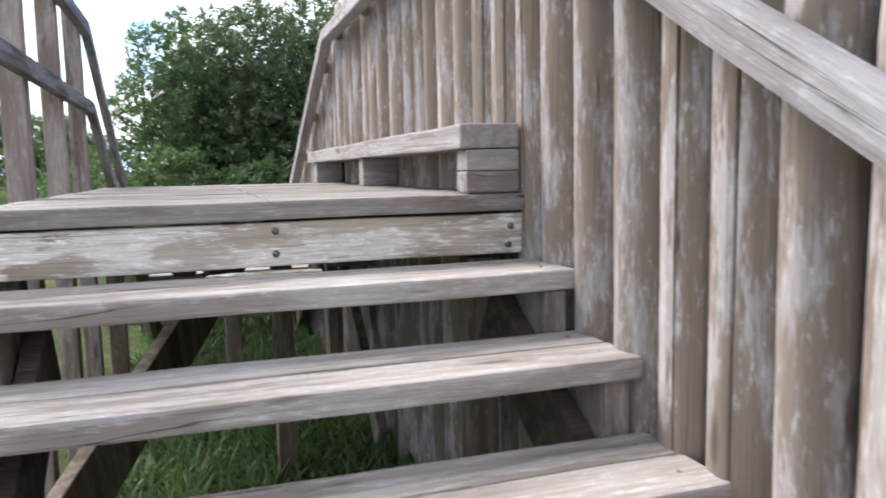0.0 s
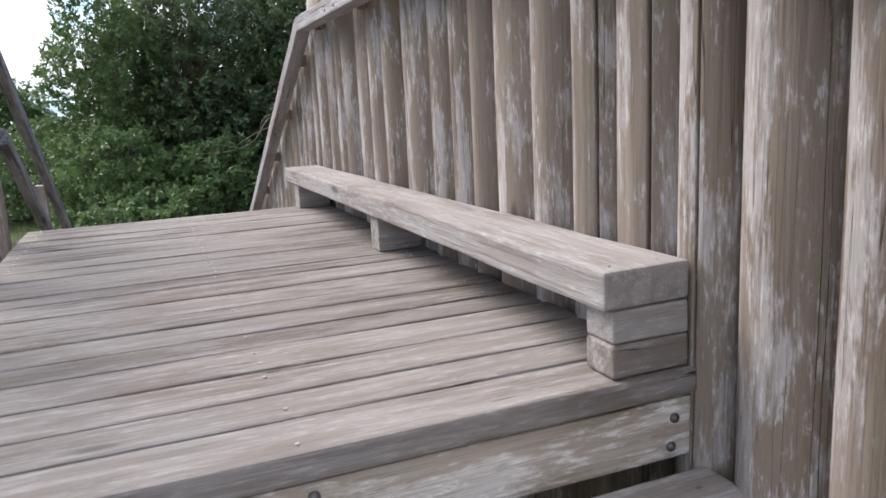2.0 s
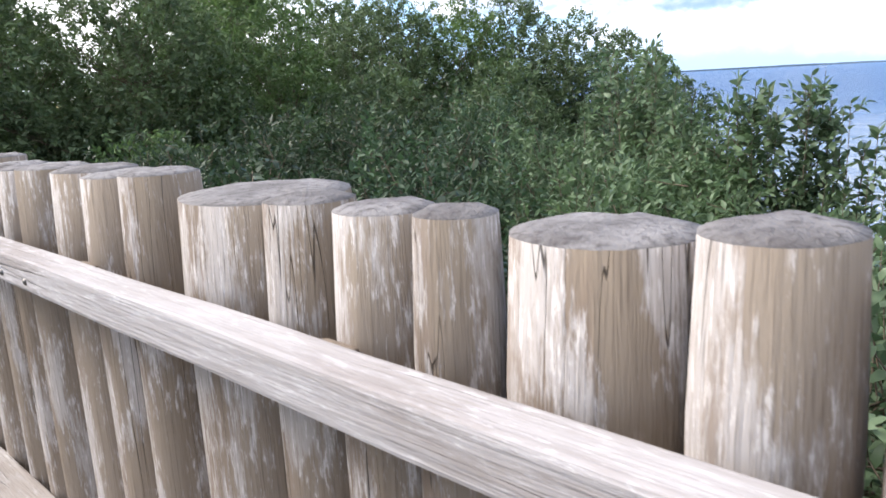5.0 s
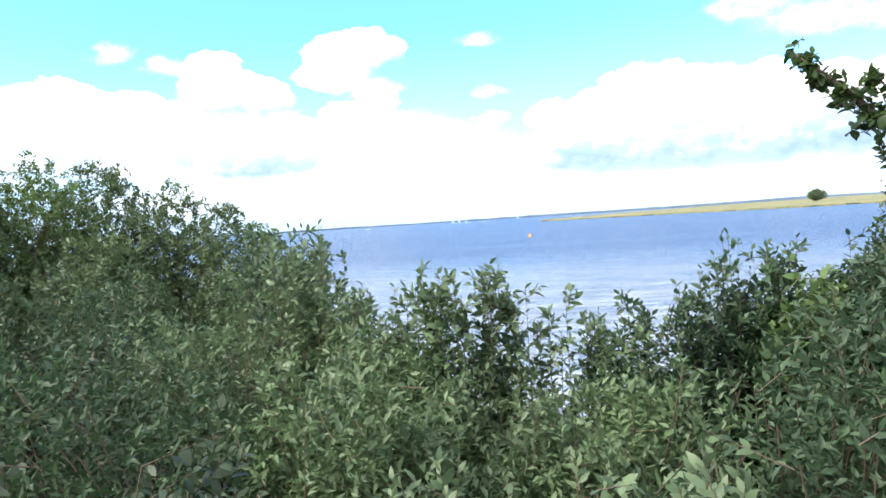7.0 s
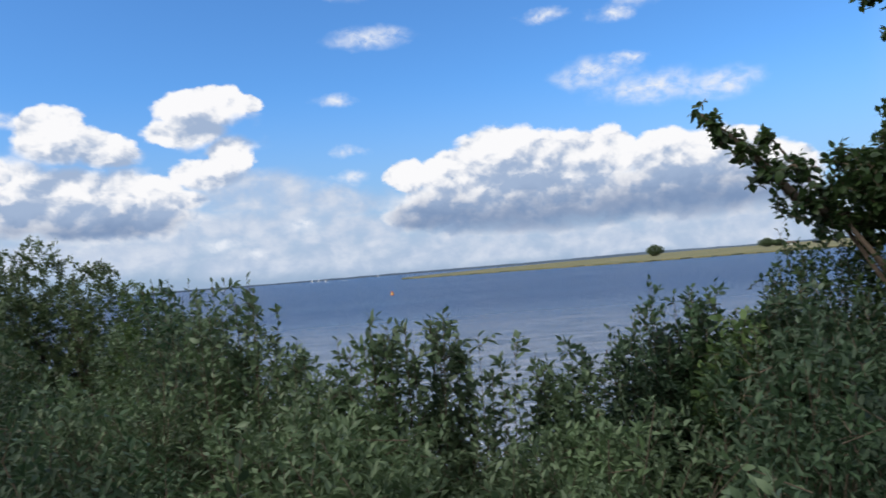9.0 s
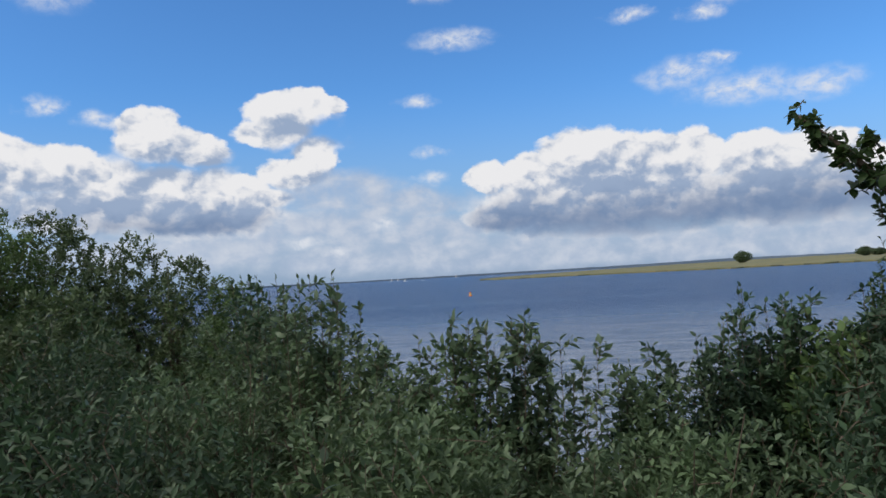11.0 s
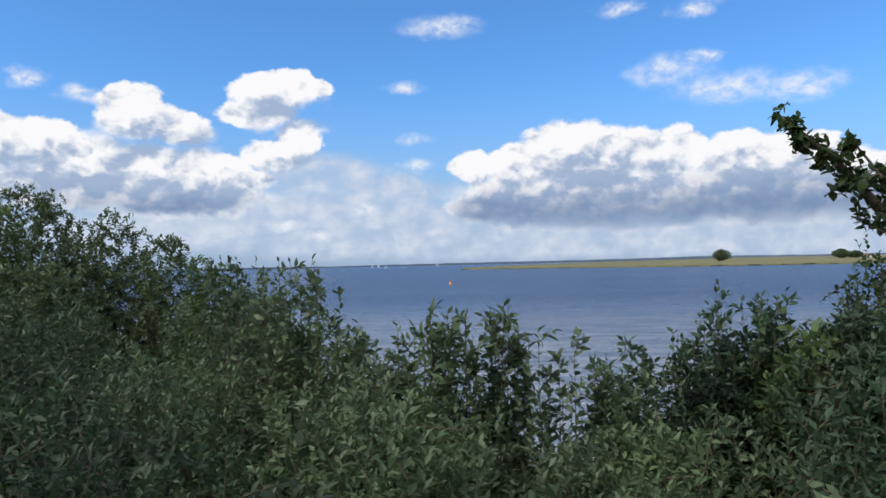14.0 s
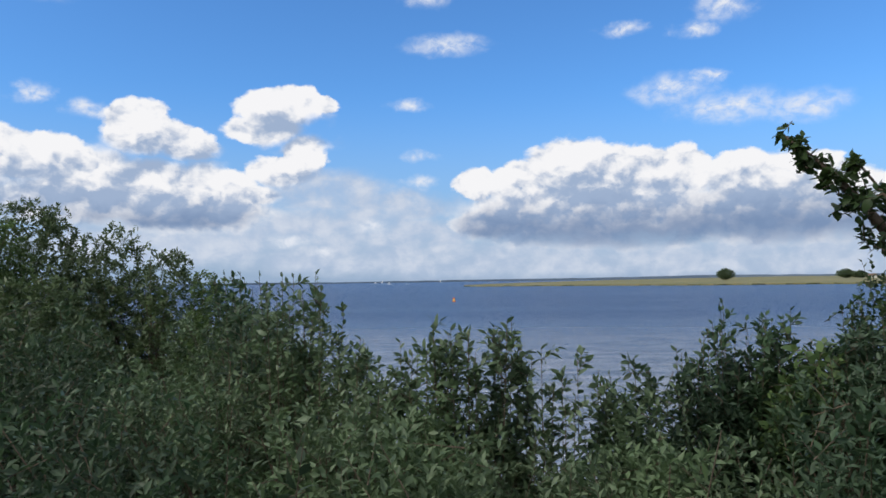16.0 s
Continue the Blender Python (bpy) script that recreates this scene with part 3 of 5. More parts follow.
def log_mesh(x, y, r, z0, z1, seed, crack=None):
    """An upright peeled log with a slightly domed cut top; crack: angle of a long drying split."""
    rnd = random.Random(seed)
    segs, rings = (320 if crack is not None else 44), 16
    bm = bmesh.new()
    rows = []
    ph = rnd.uniform(0, 50)
    lean = (rnd.uniform(-0.006, 0.006), rnd.uniform(-0.006, 0.006))
    oval = rnd.uniform(-0.05, 0.05)
    for k in range(rings + 1):
        f = k / rings
        z = z0 + (z1 - z0) * f
        ring = []
        for i in range(segs):
            a = 2 * math.pi * i / segs
            n = noise.noise(Vector((math.cos(a) * 1.6, math.sin(a) * 1.6, z * 0.9 + ph))) * 0.035
            n += noise.noise(Vector((math.cos(a) * 5, math.sin(a) * 5, z * 2.0 + ph))) * 0.02
            rr = r * (1 + n + oval * math.cos(2 * a + ph) - 0.025 * f)
            if k == rings:
                rr -= 0.007
            if crack is not None:
                d = math.atan2(math.sin(a - crack - 0.03 * math.sin(z * 3)), math.cos(a - crack - 0.03 * math.sin(z * 3)))
                rr -= 0.04 * math.exp(-(d / 0.022) ** 2) * min(1.0, max(0.0, z + 1.0))
            ring.append(bm.verts.new((x + math.cos(a) * rr + lean[0] * f, y + math.sin(a) * rr + lean[1] * f, z)))
        rows.append(ring)
    for k in range(rings):
        for i in range(segs):
            j = (i + 1) % segs
            bm.faces.new((rows[k][i], rows[k][j], rows[k + 1][j], rows[k + 1][i]))
    inner = rows[-1]
    for s, up in ((0.72, 0.006), (0.35, 0.009)):
        ring = []
        for v in inner:
            q = Vector((x, y, z1)) + (Vector((v.co.x, v.co.y, z1)) - Vector((x, y, z1))) * (s if inner is rows[-1] else 0.5)
            q.z = z1 + up + 0.004 * noise.noise(q * 30)
            ring.append(bm.verts.new(q))
        for i in range(segs):
            j = (i + 1) % segs
            bm.faces.new((inner[i], inner[j], ring[j], ring[i])).material_index = 1
        inner = ring
    bm.faces.new(inner).material_index = 1
    return bm


# ------------------------------------------------------------ ground and lake
GRASS_Z, LAKE_Z = -1.32, -3.57


def ground_height(x, y):
    start = 2.2 + max(0.0, y - 5.0) * 0.9
    z = GRASS_Z - 0.27 * max(0.0, x - start)
    if x < 0.6:
        far = max(0.0, math.hypot(x, y) - 22)
        z += min(0.9, far * 0.018)
        z += 0.05 * noise.noise(Vector((x * 0.25, y * 0.25, 0)))* min(1.0, max(0.0, -x - 0.8) * 0.4)
    return max(z, -4.6)


def axis_steps(lo, hi, fine_lo, fine_hi, step):
    vals = list(np.arange(fine_lo, fine_hi + step / 2, step))
    s, v = step, fine_hi
    while v < hi:
        s *= 1.35
        v = min(hi, v + s)
        vals.append(v)
    s, v = step, fine_lo
    while v > lo:
        s *= 1.35
        v = max(lo, v - s)
        vals.insert(0, v)
    return vals


xs, ys = axis_steps(-4700, 4700, -14, 16, 0.7), axis_steps(-4700, 4700, -8, 30, 0.8)
verts = [(x, y, ground_height(x, y)) for y in ys for x in xs]
nx = len(xs)
faces = [(j * nx + i, j * nx + i + 1, (j + 1) * nx + i + 1, (j + 1) * nx + i) for j in range(len(ys) - 1) for i in range(nx - 1)]
me = bpy.data.meshes.new("ground")
me.from_pydata(verts, [], faces)
me.materials.append(GROUND)
me.polygons.foreach_set("use_smooth", [True] * len(me.polygons))
tagged(new("ground", me), "grassy meadow ground falling to the lake shore", "ground", kind="structure")

bm = bmesh.new()
rim = [bm.verts.new((4750 * math.cos(a), 4750 * math.sin(a), LAKE_Z)) for a in np.linspace(-math.pi / 2, math.pi / 2, 49)]
bm.faces.new([bm.verts.new((4.0, -4750, LAKE_Z))] + rim + [bm.verts.new((4.0, 4750, LAKE_Z))])
tagged(part("water", bm, WATER), "blue rippled lake water reflecting the cloudy sky", "lake", kind="structure")


def ribbon(name, pts, width, mat, label, category, lift):
    bm = bmesh.new()
    rows, rnd = [], random.Random(5)
    dense = []
    for (x0, y0), (x1, y1) in zip(pts, pts[1:]):
        n = max(2, int(math.hypot(x1 - x0, y1 - y0) / 0.09))
        dense += [(x0 + (x1 - x0) * k / n, y0 + (y1 - y0) * k / n) for k in range(n)]
    for k, (x, y) in enumerate(dense):
        w = width * (1.05 + 0.4 * noise.noise(Vector((x * 0.8, y * 0.8, 3))))
        q = dense[min(k + 4, len(dense) - 1)]
        p = dense[max(k - 4, 0)]
        d = Vector((q[0] - p[0], q[1] - p[1], 0)).normalized()
        s = Vector((d.y, -d.x, 0))
        row = []
        for f in (-1, -0.6, -0.2, 0.2, 0.6, 1):
            e = f * w / 2 * (1 + (0.07 * rnd.uniform(-1, 1) + 0.5 * noise.noise(Vector((x * 2 + f * 7, y * 2, 1)))) * (abs(f) == 1))
            px, py = x + s.x * e, y + s.y * e
            row.append(bm.verts.new((px, py, ground_height(px, py) + lift * (1 if abs(f) < 1 else 0.4))))
        rows.append(row)
    for a, b in zip(rows, rows[1:]):
        for i in range(5):
            bm.faces.new((a[i], a[i + 1], b[i + 1], b[i]))
    ob = part(name, bm, mat, None, "", True)
    rim = ob.data.attributes.new("rim", "FLOAT", "POINT")
    rim.data.foreach_set("value", [abs(f) for _ in rows for f in (-1, -0.6, -0.2, 0.2, 0.6, 1)])
    return tagged(ob, label, category, kind="structure")


ribbon("path_far", [(-3.0, 5.4), (-3.2, 7.0), (-3.4, 8.4), (-3.6, 10.0), (-3.8, 11.6), (-4.2, 14.5), (-4.85, 18.2), (-6.2, 21.5), (-8.2, 26.0), (-8.2, 29.5), (-7.5, 33.0)],
       0.42, SAND, "narrow trodden sandy path winding through grass", "path", 0.03)
ribbon("path_near", [(-1.3, -3.5), (-1.7, 1.5), (-2.1, 4.9), (-2.45, 6.8), (-2.9, 9.0), (-3.5, 11.2)],
       0.52, SAND, "trodden sandy track beside the stairs", "path", 0.03)



# ------------------------------------------------------------ palisade
EDGES = [-0.32, -0.15, 0.01, 0.175, 0.34, 0.50, 0.69, 0.871, 1.012, 1.205, 1.342, 1.529, 1.702, 1.906, 2.045, 2.227, 2.405, 2.565, 2.782, 2.90, 3.057, 3.208, 3.54, 3.70, 3.885,
         4.10, 4.29, 4.41, 4.60, 4.80, 4.95, 5.10, 5.24, 5.40, 5.55, 5.71, 5.86, 6.02, 6.17, 6.33, 6.49, 6.64, 6.80, 6.96, 7.12, 7.27, 7.43, 7.58]
STAIR_Y, FAR_Y, RISE, GOING = 1.95, 4.74, 0.1645, 0.29
SLOPE = RISE / GOING


def top_at(y):
    if y < 2.0:
        return 1.075 - (2.0 - y) * 0.595
    if y > 4.8:
        return 1.075 - (y - 4.8) * 0.5
    return 1.075


palisade = thing("wall_palisade", (1.03, 3.0, GRASS_Z), "weathered grey-brown palisade of upright round logs", "wall", kind="structure")
LOG_CRACKS = {2.316: 3.75, 1.27: 3.6, 2.136: 3.7, 1.108: 3.45, 1.975: 3.5}
for k, (y0, y1) in enumerate(zip(EDGES, EDGES[1:])):
    y, r = (y0 + y1) / 2, (y1 - y0) / 2 - 0.0015
    crack = next((c for q, c in LOG_CRACKS.items() if abs(q - y) < 0.04), None)
    rr = random.Random(k + 40)
    top = top_at(y) + rr.uniform(-0.012, 0.012) - (0.02 if r > 0.13 else 0.0)
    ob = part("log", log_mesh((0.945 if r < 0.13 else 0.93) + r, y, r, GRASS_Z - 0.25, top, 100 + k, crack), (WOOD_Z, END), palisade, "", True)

# ------------------------------------------------------------ deck
deck = thing("deck", (0.25, 3.3, GRASS_Z), "raised deck of worn grey wooden planks", "deck", kind="structure")
LEFT = -0.43
y, k = 1.94, 0
rnd = random.Random(8)
while y < FAR_Y - 0.05:
    w = min(rnd.choice((0.118, 0.135, 0.148, 0.155)), FAR_Y - y)
    dz = rnd.uniform(-0.003, 0.001) if k else 0
    plank = beam("plank", (LEFT + rnd.uniform(-0.008, 0.008), 0.955, y + 0.004, y + w - 0.003, -0.048 + dz, dz), WOOD_DECK, deck, bevel=0.007)
    for q in (0.3, 0.7):
        for x in (0.253, 0.86, -0.37):
            if rnd.random() < 0.3:
                continue
            nail(x + rnd.uniform(-0.006, 0.006), y + w * q + rnd.uniform(-0.008, 0.008), dz, plank)
    y, k = y + w, k + 1
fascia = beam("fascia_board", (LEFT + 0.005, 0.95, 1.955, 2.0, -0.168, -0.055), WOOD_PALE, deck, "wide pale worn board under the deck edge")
beam("fascia_board", (LEFT + 0.005, 0.95, FAR_Y - 0.05, FAR_Y - 0.005, -0.172, -0.055), WOOD_SHADED_X, deck)
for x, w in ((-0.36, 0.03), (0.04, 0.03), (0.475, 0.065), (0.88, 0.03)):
    beam("joist", (x - w, x + w, 2.003, FAR_Y - 0.053, -0.185, -0.052), WOOD_SHADED_X, deck, "dark underside joist")
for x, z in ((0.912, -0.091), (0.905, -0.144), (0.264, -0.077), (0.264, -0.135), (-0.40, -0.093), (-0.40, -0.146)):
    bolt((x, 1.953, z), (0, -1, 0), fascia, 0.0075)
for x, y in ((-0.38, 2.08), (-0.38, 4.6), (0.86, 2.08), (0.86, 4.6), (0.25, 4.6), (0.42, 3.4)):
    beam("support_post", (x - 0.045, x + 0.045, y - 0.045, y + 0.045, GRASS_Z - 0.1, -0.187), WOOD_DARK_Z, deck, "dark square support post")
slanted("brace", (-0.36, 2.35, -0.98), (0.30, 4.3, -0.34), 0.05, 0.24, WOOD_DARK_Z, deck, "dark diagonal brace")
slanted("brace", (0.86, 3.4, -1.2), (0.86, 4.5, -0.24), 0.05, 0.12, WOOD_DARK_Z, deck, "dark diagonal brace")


# ------------------------------------------------------------ stairs
def stairs(name, y0, way, label, going=GOING, count=7):
    """Open wooden stairs that go down from the deck's edge at y0 towards way (-1 or 1)."""
    s = thing(name, (0.25, y0 + way * 1.0, GRASS_Z), label, "stairs", kind="structure")
    for k in range(1, count + 1):
        z = -RISE * k - (0.018 if k == 1 else 0.003)
        front = y0 + way * going * k
        rr = random.Random(k * 7 + way)
        for a, b in ((0.0, 0.150), (0.156, 0.292 if k > 1 else 0.272)):
            ya, yb = front - way * a, front - way * b
            dz = rr.uniform(-0.004, 0.002)
            tread = beam("tread_board", (LEFT + rr.uniform(0.015, 0.03), 0.965, min(ya, yb), max(ya, yb), z - 0.05 + dz, z + dz), WOOD_X, s, bevel=0.008, wobble=0.004)
            if k < 4:
                for x in (LEFT + 0.07, 0.9):
                    bolt((x, (ya + yb) / 2, z + dz - 0.002), (0, 0, 1), tread, 0.005)
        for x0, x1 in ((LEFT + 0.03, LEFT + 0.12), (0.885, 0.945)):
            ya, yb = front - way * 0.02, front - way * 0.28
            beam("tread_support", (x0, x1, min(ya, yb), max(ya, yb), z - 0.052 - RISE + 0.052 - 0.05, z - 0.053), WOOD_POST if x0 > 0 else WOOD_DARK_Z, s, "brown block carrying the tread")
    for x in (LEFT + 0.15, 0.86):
        slanted("stringer", (x, y0 - way * 0.02, -0.33), (x, y0 + way * going * 6.4, -0.33 - 6.4 * RISE), 0.045, 0.2, WOOD_SHADED_X, s, "dark sloping stringer")
    return s


near = stairs("stairs_near", STAIR_Y, -1, "open wooden stairs with worn grey two-board treads")
stairs("stairs_far", FAR_Y, 1, "open wooden stairs going down from the deck's far end", 0.33)

# a torn strip left on the back edge of the top tread
bm = beam_mesh(0.15, 0.35, 1.925, 1.953, -0.215, -0.176, 0.003, 0.002, 5)
for v in bm.verts:
    v.co.x += (1.953 - v.co.y) * (-2.2 if v.co.x < 0.25 else 0.9) + 0.006 * noise.noise(v.co * 60)
part("torn_strip", bm, WOOD_PALE, near, "pale torn strip of a tread board")

# ------------------------------------------------------------ rails
rail = thing("wall_handrail", (0.89, 3.3, 0.85), "grey wooden handrail bolted along the log palisade", "handrail")
level = beam("level_rail", (0.848, 0.918, 2.0, 4.65, 0.851, 0.917), WOOD_RAIL, rail, bevel=0.007)
slanted("sloping_rail", (0.883, 1.992, 0.882), (0.883, -0.3, 0.882 - 2.292 * 0.605), 0.07, 0.088, WOOD_RAIL, rail, bevel=0.026)
slanted("sloping_rail", (0.883, 4.66, 0.884), (0.883, 7.5, 0.884 - 2.84 * 0.5), 0.07, 0.066, WOOD_RAIL, rail)
for y in (2.2, 3.0, 3.8, 4.52):
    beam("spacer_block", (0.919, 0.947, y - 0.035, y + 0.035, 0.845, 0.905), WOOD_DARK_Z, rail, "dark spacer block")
for y, z in ((2.304, 0.872), (2.143, 0.868), (3.9, 0.872), (4.05, 0.872)):
    bolt((0.848, y, z), (-1, 0, 0), level, 0.0062)
for y in (1.965, 1.76):
    bolt((0.848, y, 0.882 - (2.0 - y) * 0.605 - 0.005), (-1, 0, 0), rail, 0.006)
for y in (4.95, 5.5, 6.05, 6.6):
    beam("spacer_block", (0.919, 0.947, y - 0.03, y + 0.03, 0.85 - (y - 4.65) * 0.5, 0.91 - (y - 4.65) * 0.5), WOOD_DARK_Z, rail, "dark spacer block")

guard = thing("guard_rail", (-0.5, 3.2, GRASS_Z), "sawn wooden guard rail with posts beside the deck", "railing")
for y in (2.005, 2.94, 3.68, 4.40):
    beam("post", (-0.528, -0.451, y - 0.048, y + 0.048, GRASS_Z - 0.1, 0.93), WOOD_POST, guard)
beam("mid_rail", (-0.449, -0.412, 1.955, 4.47, 0.40, 0.465), WOOD_RAIL_SHADED, guard)
beam("top_rail", (-0.449, -0.405, 1.955, 4.47, 0.81, 0.878), WOOD_RAIL_SHADED, guard)
slanted("sloping_rail", (-0.425, 1.95, 0.432), (-0.345, 0.4, 0.432 - 1.55 * 0.62), 0.045, 0.075, WOOD_RAIL_SHADED, guard, "grey sloping rail beside the stairs", 0.012)
slanted("sloping_rail", (-0.425, 1.95, 0.843), (-0.34, 0.3, 0.843 - 1.65 * 0.62), 0.045, 0.075, WOOD_RAIL_SHADED, guard, "grey sloping rail beside the stairs", 0.012)
slanted("sloping_rail", (-0.43, 4.475, 0.432), (-0.43, 6.55, 0.432 - 2.075 * 0.52), 0.045, 0.07, WOOD_RAIL_SHADED, guard, "grey sloping rail beside the far stairs")
slanted("sloping_rail", (-0.43, 4.475, 0.843), (-0.43, 6.6, 0.843 - 2.125 * 0.52), 0.045, 0.07, WOOD_RAIL_SHADED, guard, "grey sloping rail beside the far stairs")
for x, y, top in ((-0.435, 0.6, 0.06), (-0.508, 5.9, 0.12)):
    beam("post", (x, x + 0.054, y - 0.045, y + 0.045, GRASS_Z - 0.1, top), WOOD_POST, guard)

# ------------------------------------------------------------ bench
bench = thing("bench", (0.86, 3.4, 0.0), "low grey wooden plank bench against the log palisade", "bench")
seat = beam("seat", (0.767, 0.943, 1.957, 4.86, 0.124, 0.192), WOOD_Y, bench, bevel=0.007, wobble=0.004)
for z0, z1 in ((0.001, 0.061), (0.063, 0.122)):
    beam("end_block", (0.786, 0.943, 1.957, 2.04, z0, z1), WOOD_X, bench)
beam("leg", (0.786, 0.943, 3.30, 3.39, 0.001, 0.122), WOOD_X, bench)
beam("leg", (0.786, 0.943, 4.62, 4.72, 0.001, 0.122), WOOD_X, bench)
bolt((0.80, 1.99, 0.190), (0, 0, 1), seat, 0.005)
bolt((0.90, 1.99, 0.190), (0, 0, 1), seat, 0.005)


# ------------------------------------------------------------ plants
def unit(v):
    return v / np.maximum(np.linalg.norm(v, axis=1, keepdims=True), 1e-9)


def leaf_arrays(base, way, length, width, droop, rng, fine=True):
    """Vertices and faces of many leaves: bases, ways, lengths and widths."""
    n = len(base)
    side = unit(np.cross(way, rng.normal(size=(n, 3)) * 0.55 + np.array((0, 0, 1.0))))
    up = np.cross(side, way)
    L, W = length[:, None], width[:, None]
    if fine:
        rows = ((0.0, 0.0, 0.0), (0.33, -0.5, 0.03), (0.33, 0.5, 0.03), (0.68, 0.42, -0.1), (0.68, -0.42, -0.1), (1.0, 0.0, -0.3))
        vs = np.stack([base + way * L * a + side * W * b + up * L * c * droop for a, b, c in rows], axis=1)
        quads = np.array(((0, 2, 1), (1, 2, 3), (1, 3, 4), (4, 3, 5)))
    else:
        rows = ((0.0, 0.0, 0.0), (0.45, 0.5, 0.05), (1.0, 0.0, -0.25), (0.45, -0.5, 0.05))
        vs = np.stack([base + way * L * a + side * W * b + up * L * c * droop for a, b, c in rows], axis=1)
        quads = np.array(((0, 1, 2), (0, 2, 3)))
    m = vs.shape[1]
    f = (np.arange(n) * m)[:, None, None] + quads[None]
    return vs.reshape(-1, 3), f.reshape(-1, 3)


def tri_mesh(name, v, f, mat, parent, label=""):
    me = bpy.data.meshes.new(name)
    me.vertices.add(len(v))
    me.vertices.foreach_set("co", np.ascontiguousarray(v, dtype=np.float32).ravel())
    me.loops.add(f.size)
    me.loops.foreach_set("vertex_index", np.ascontiguousarray(f, dtype=np.int32).ravel())
    me.polygons.add(len(f))
    me.polygons.foreach_set("loop_start", np.arange(0, f.size, 3, dtype=np.int32))
    me.update(calc_edges=True)
    me.materials.append(mat)
    ob = new(name, me)
    if label:
        ob["label"] = label
    return hang(ob, parent) if parent else ob


def stalk_arrays(start, end, r0, r1):
    """Thin three-sided stalks."""
    n = len(start)
    d = unit(end - start)
    a = unit(np.cross(d, np.array((0.31, 0.22, 0.92)) + np.zeros((n, 3))))
    b = np.cross(d, a)
    vs = []
    for p, r in ((start, r0), (end, r1)):
        for k in range(3):
            t = 2 * math.pi * k / 3
            vs.append(p + (a * math.cos(t) + b * math.sin(t)) * np.reshape(r, (-1, 1)))
    v = np.stack(vs, axis=1)
    q = np.array(((0, 1, 4), (0, 4, 3), (1, 2, 5), (1, 5, 4), (2, 0, 3), (2, 3, 5)))
    f = (np.arange(n) * 6)[:, None, None] + q[None]
    return v.reshape(-1, 3), f.reshape(-1, 3)


def joined(chunks):
    vs, fs, off = [], [], 0
    for v, f in chunks:
        vs.append(v)
        fs.append(f + off)
        off += len(v)
    return np.concatenate(vs), np.concatenate(fs)


def shoots_to_leaves(start, end, per, leaf, slim, rng, bend=0.25, fine=True, spread=0.9):
    """Leaves set alternately round leafy shoots."""
    n = len(start)
    axis = end - start
    length = np.linalg.norm(axis, axis=1)
    d = unit(axis)
    a = unit(np.cross(d, rng.normal(size=(n, 3))))
    b = np.cross(d, a)
    f = (np.arange(per) + 0.6) / per
    F = np.clip(f[None, :] + rng.uniform(-0.03, 0.03, (n, per)), 0.08, 1.0)
    turn = (np.arange(per) * 2.4)[None, :] + rng.uniform(0, 6.28, (n, 1)) + rng.uniform(-0.3, 0.3, (n, per))
    radial = a[:, None] * np.cos(turn)[..., None] + b[:, None] * np.sin(turn)[..., None]
    open_by = spread * (1.15 - 0.75 * F)[..., None] * rng.uniform(0.75, 1.25, (n, per, 1))
    way = d[:, None] + radial * open_by + np.array((0, 0, -0.06))
    base = start[:, None] + axis[:, None] * F[..., None]
    size = leaf * (1.08 - 0.45 * np.abs(F - 0.45) * 1.6) * rng.uniform(0.7, 1.2, (n, per))
    return leaf_arrays(base.reshape(-1, 3), unit(way.reshape(-1, 3)), size.ravel(), size.ravel() * slim, rng.uniform(0.3, 1.4, (n * per, 1)), rng, fine)


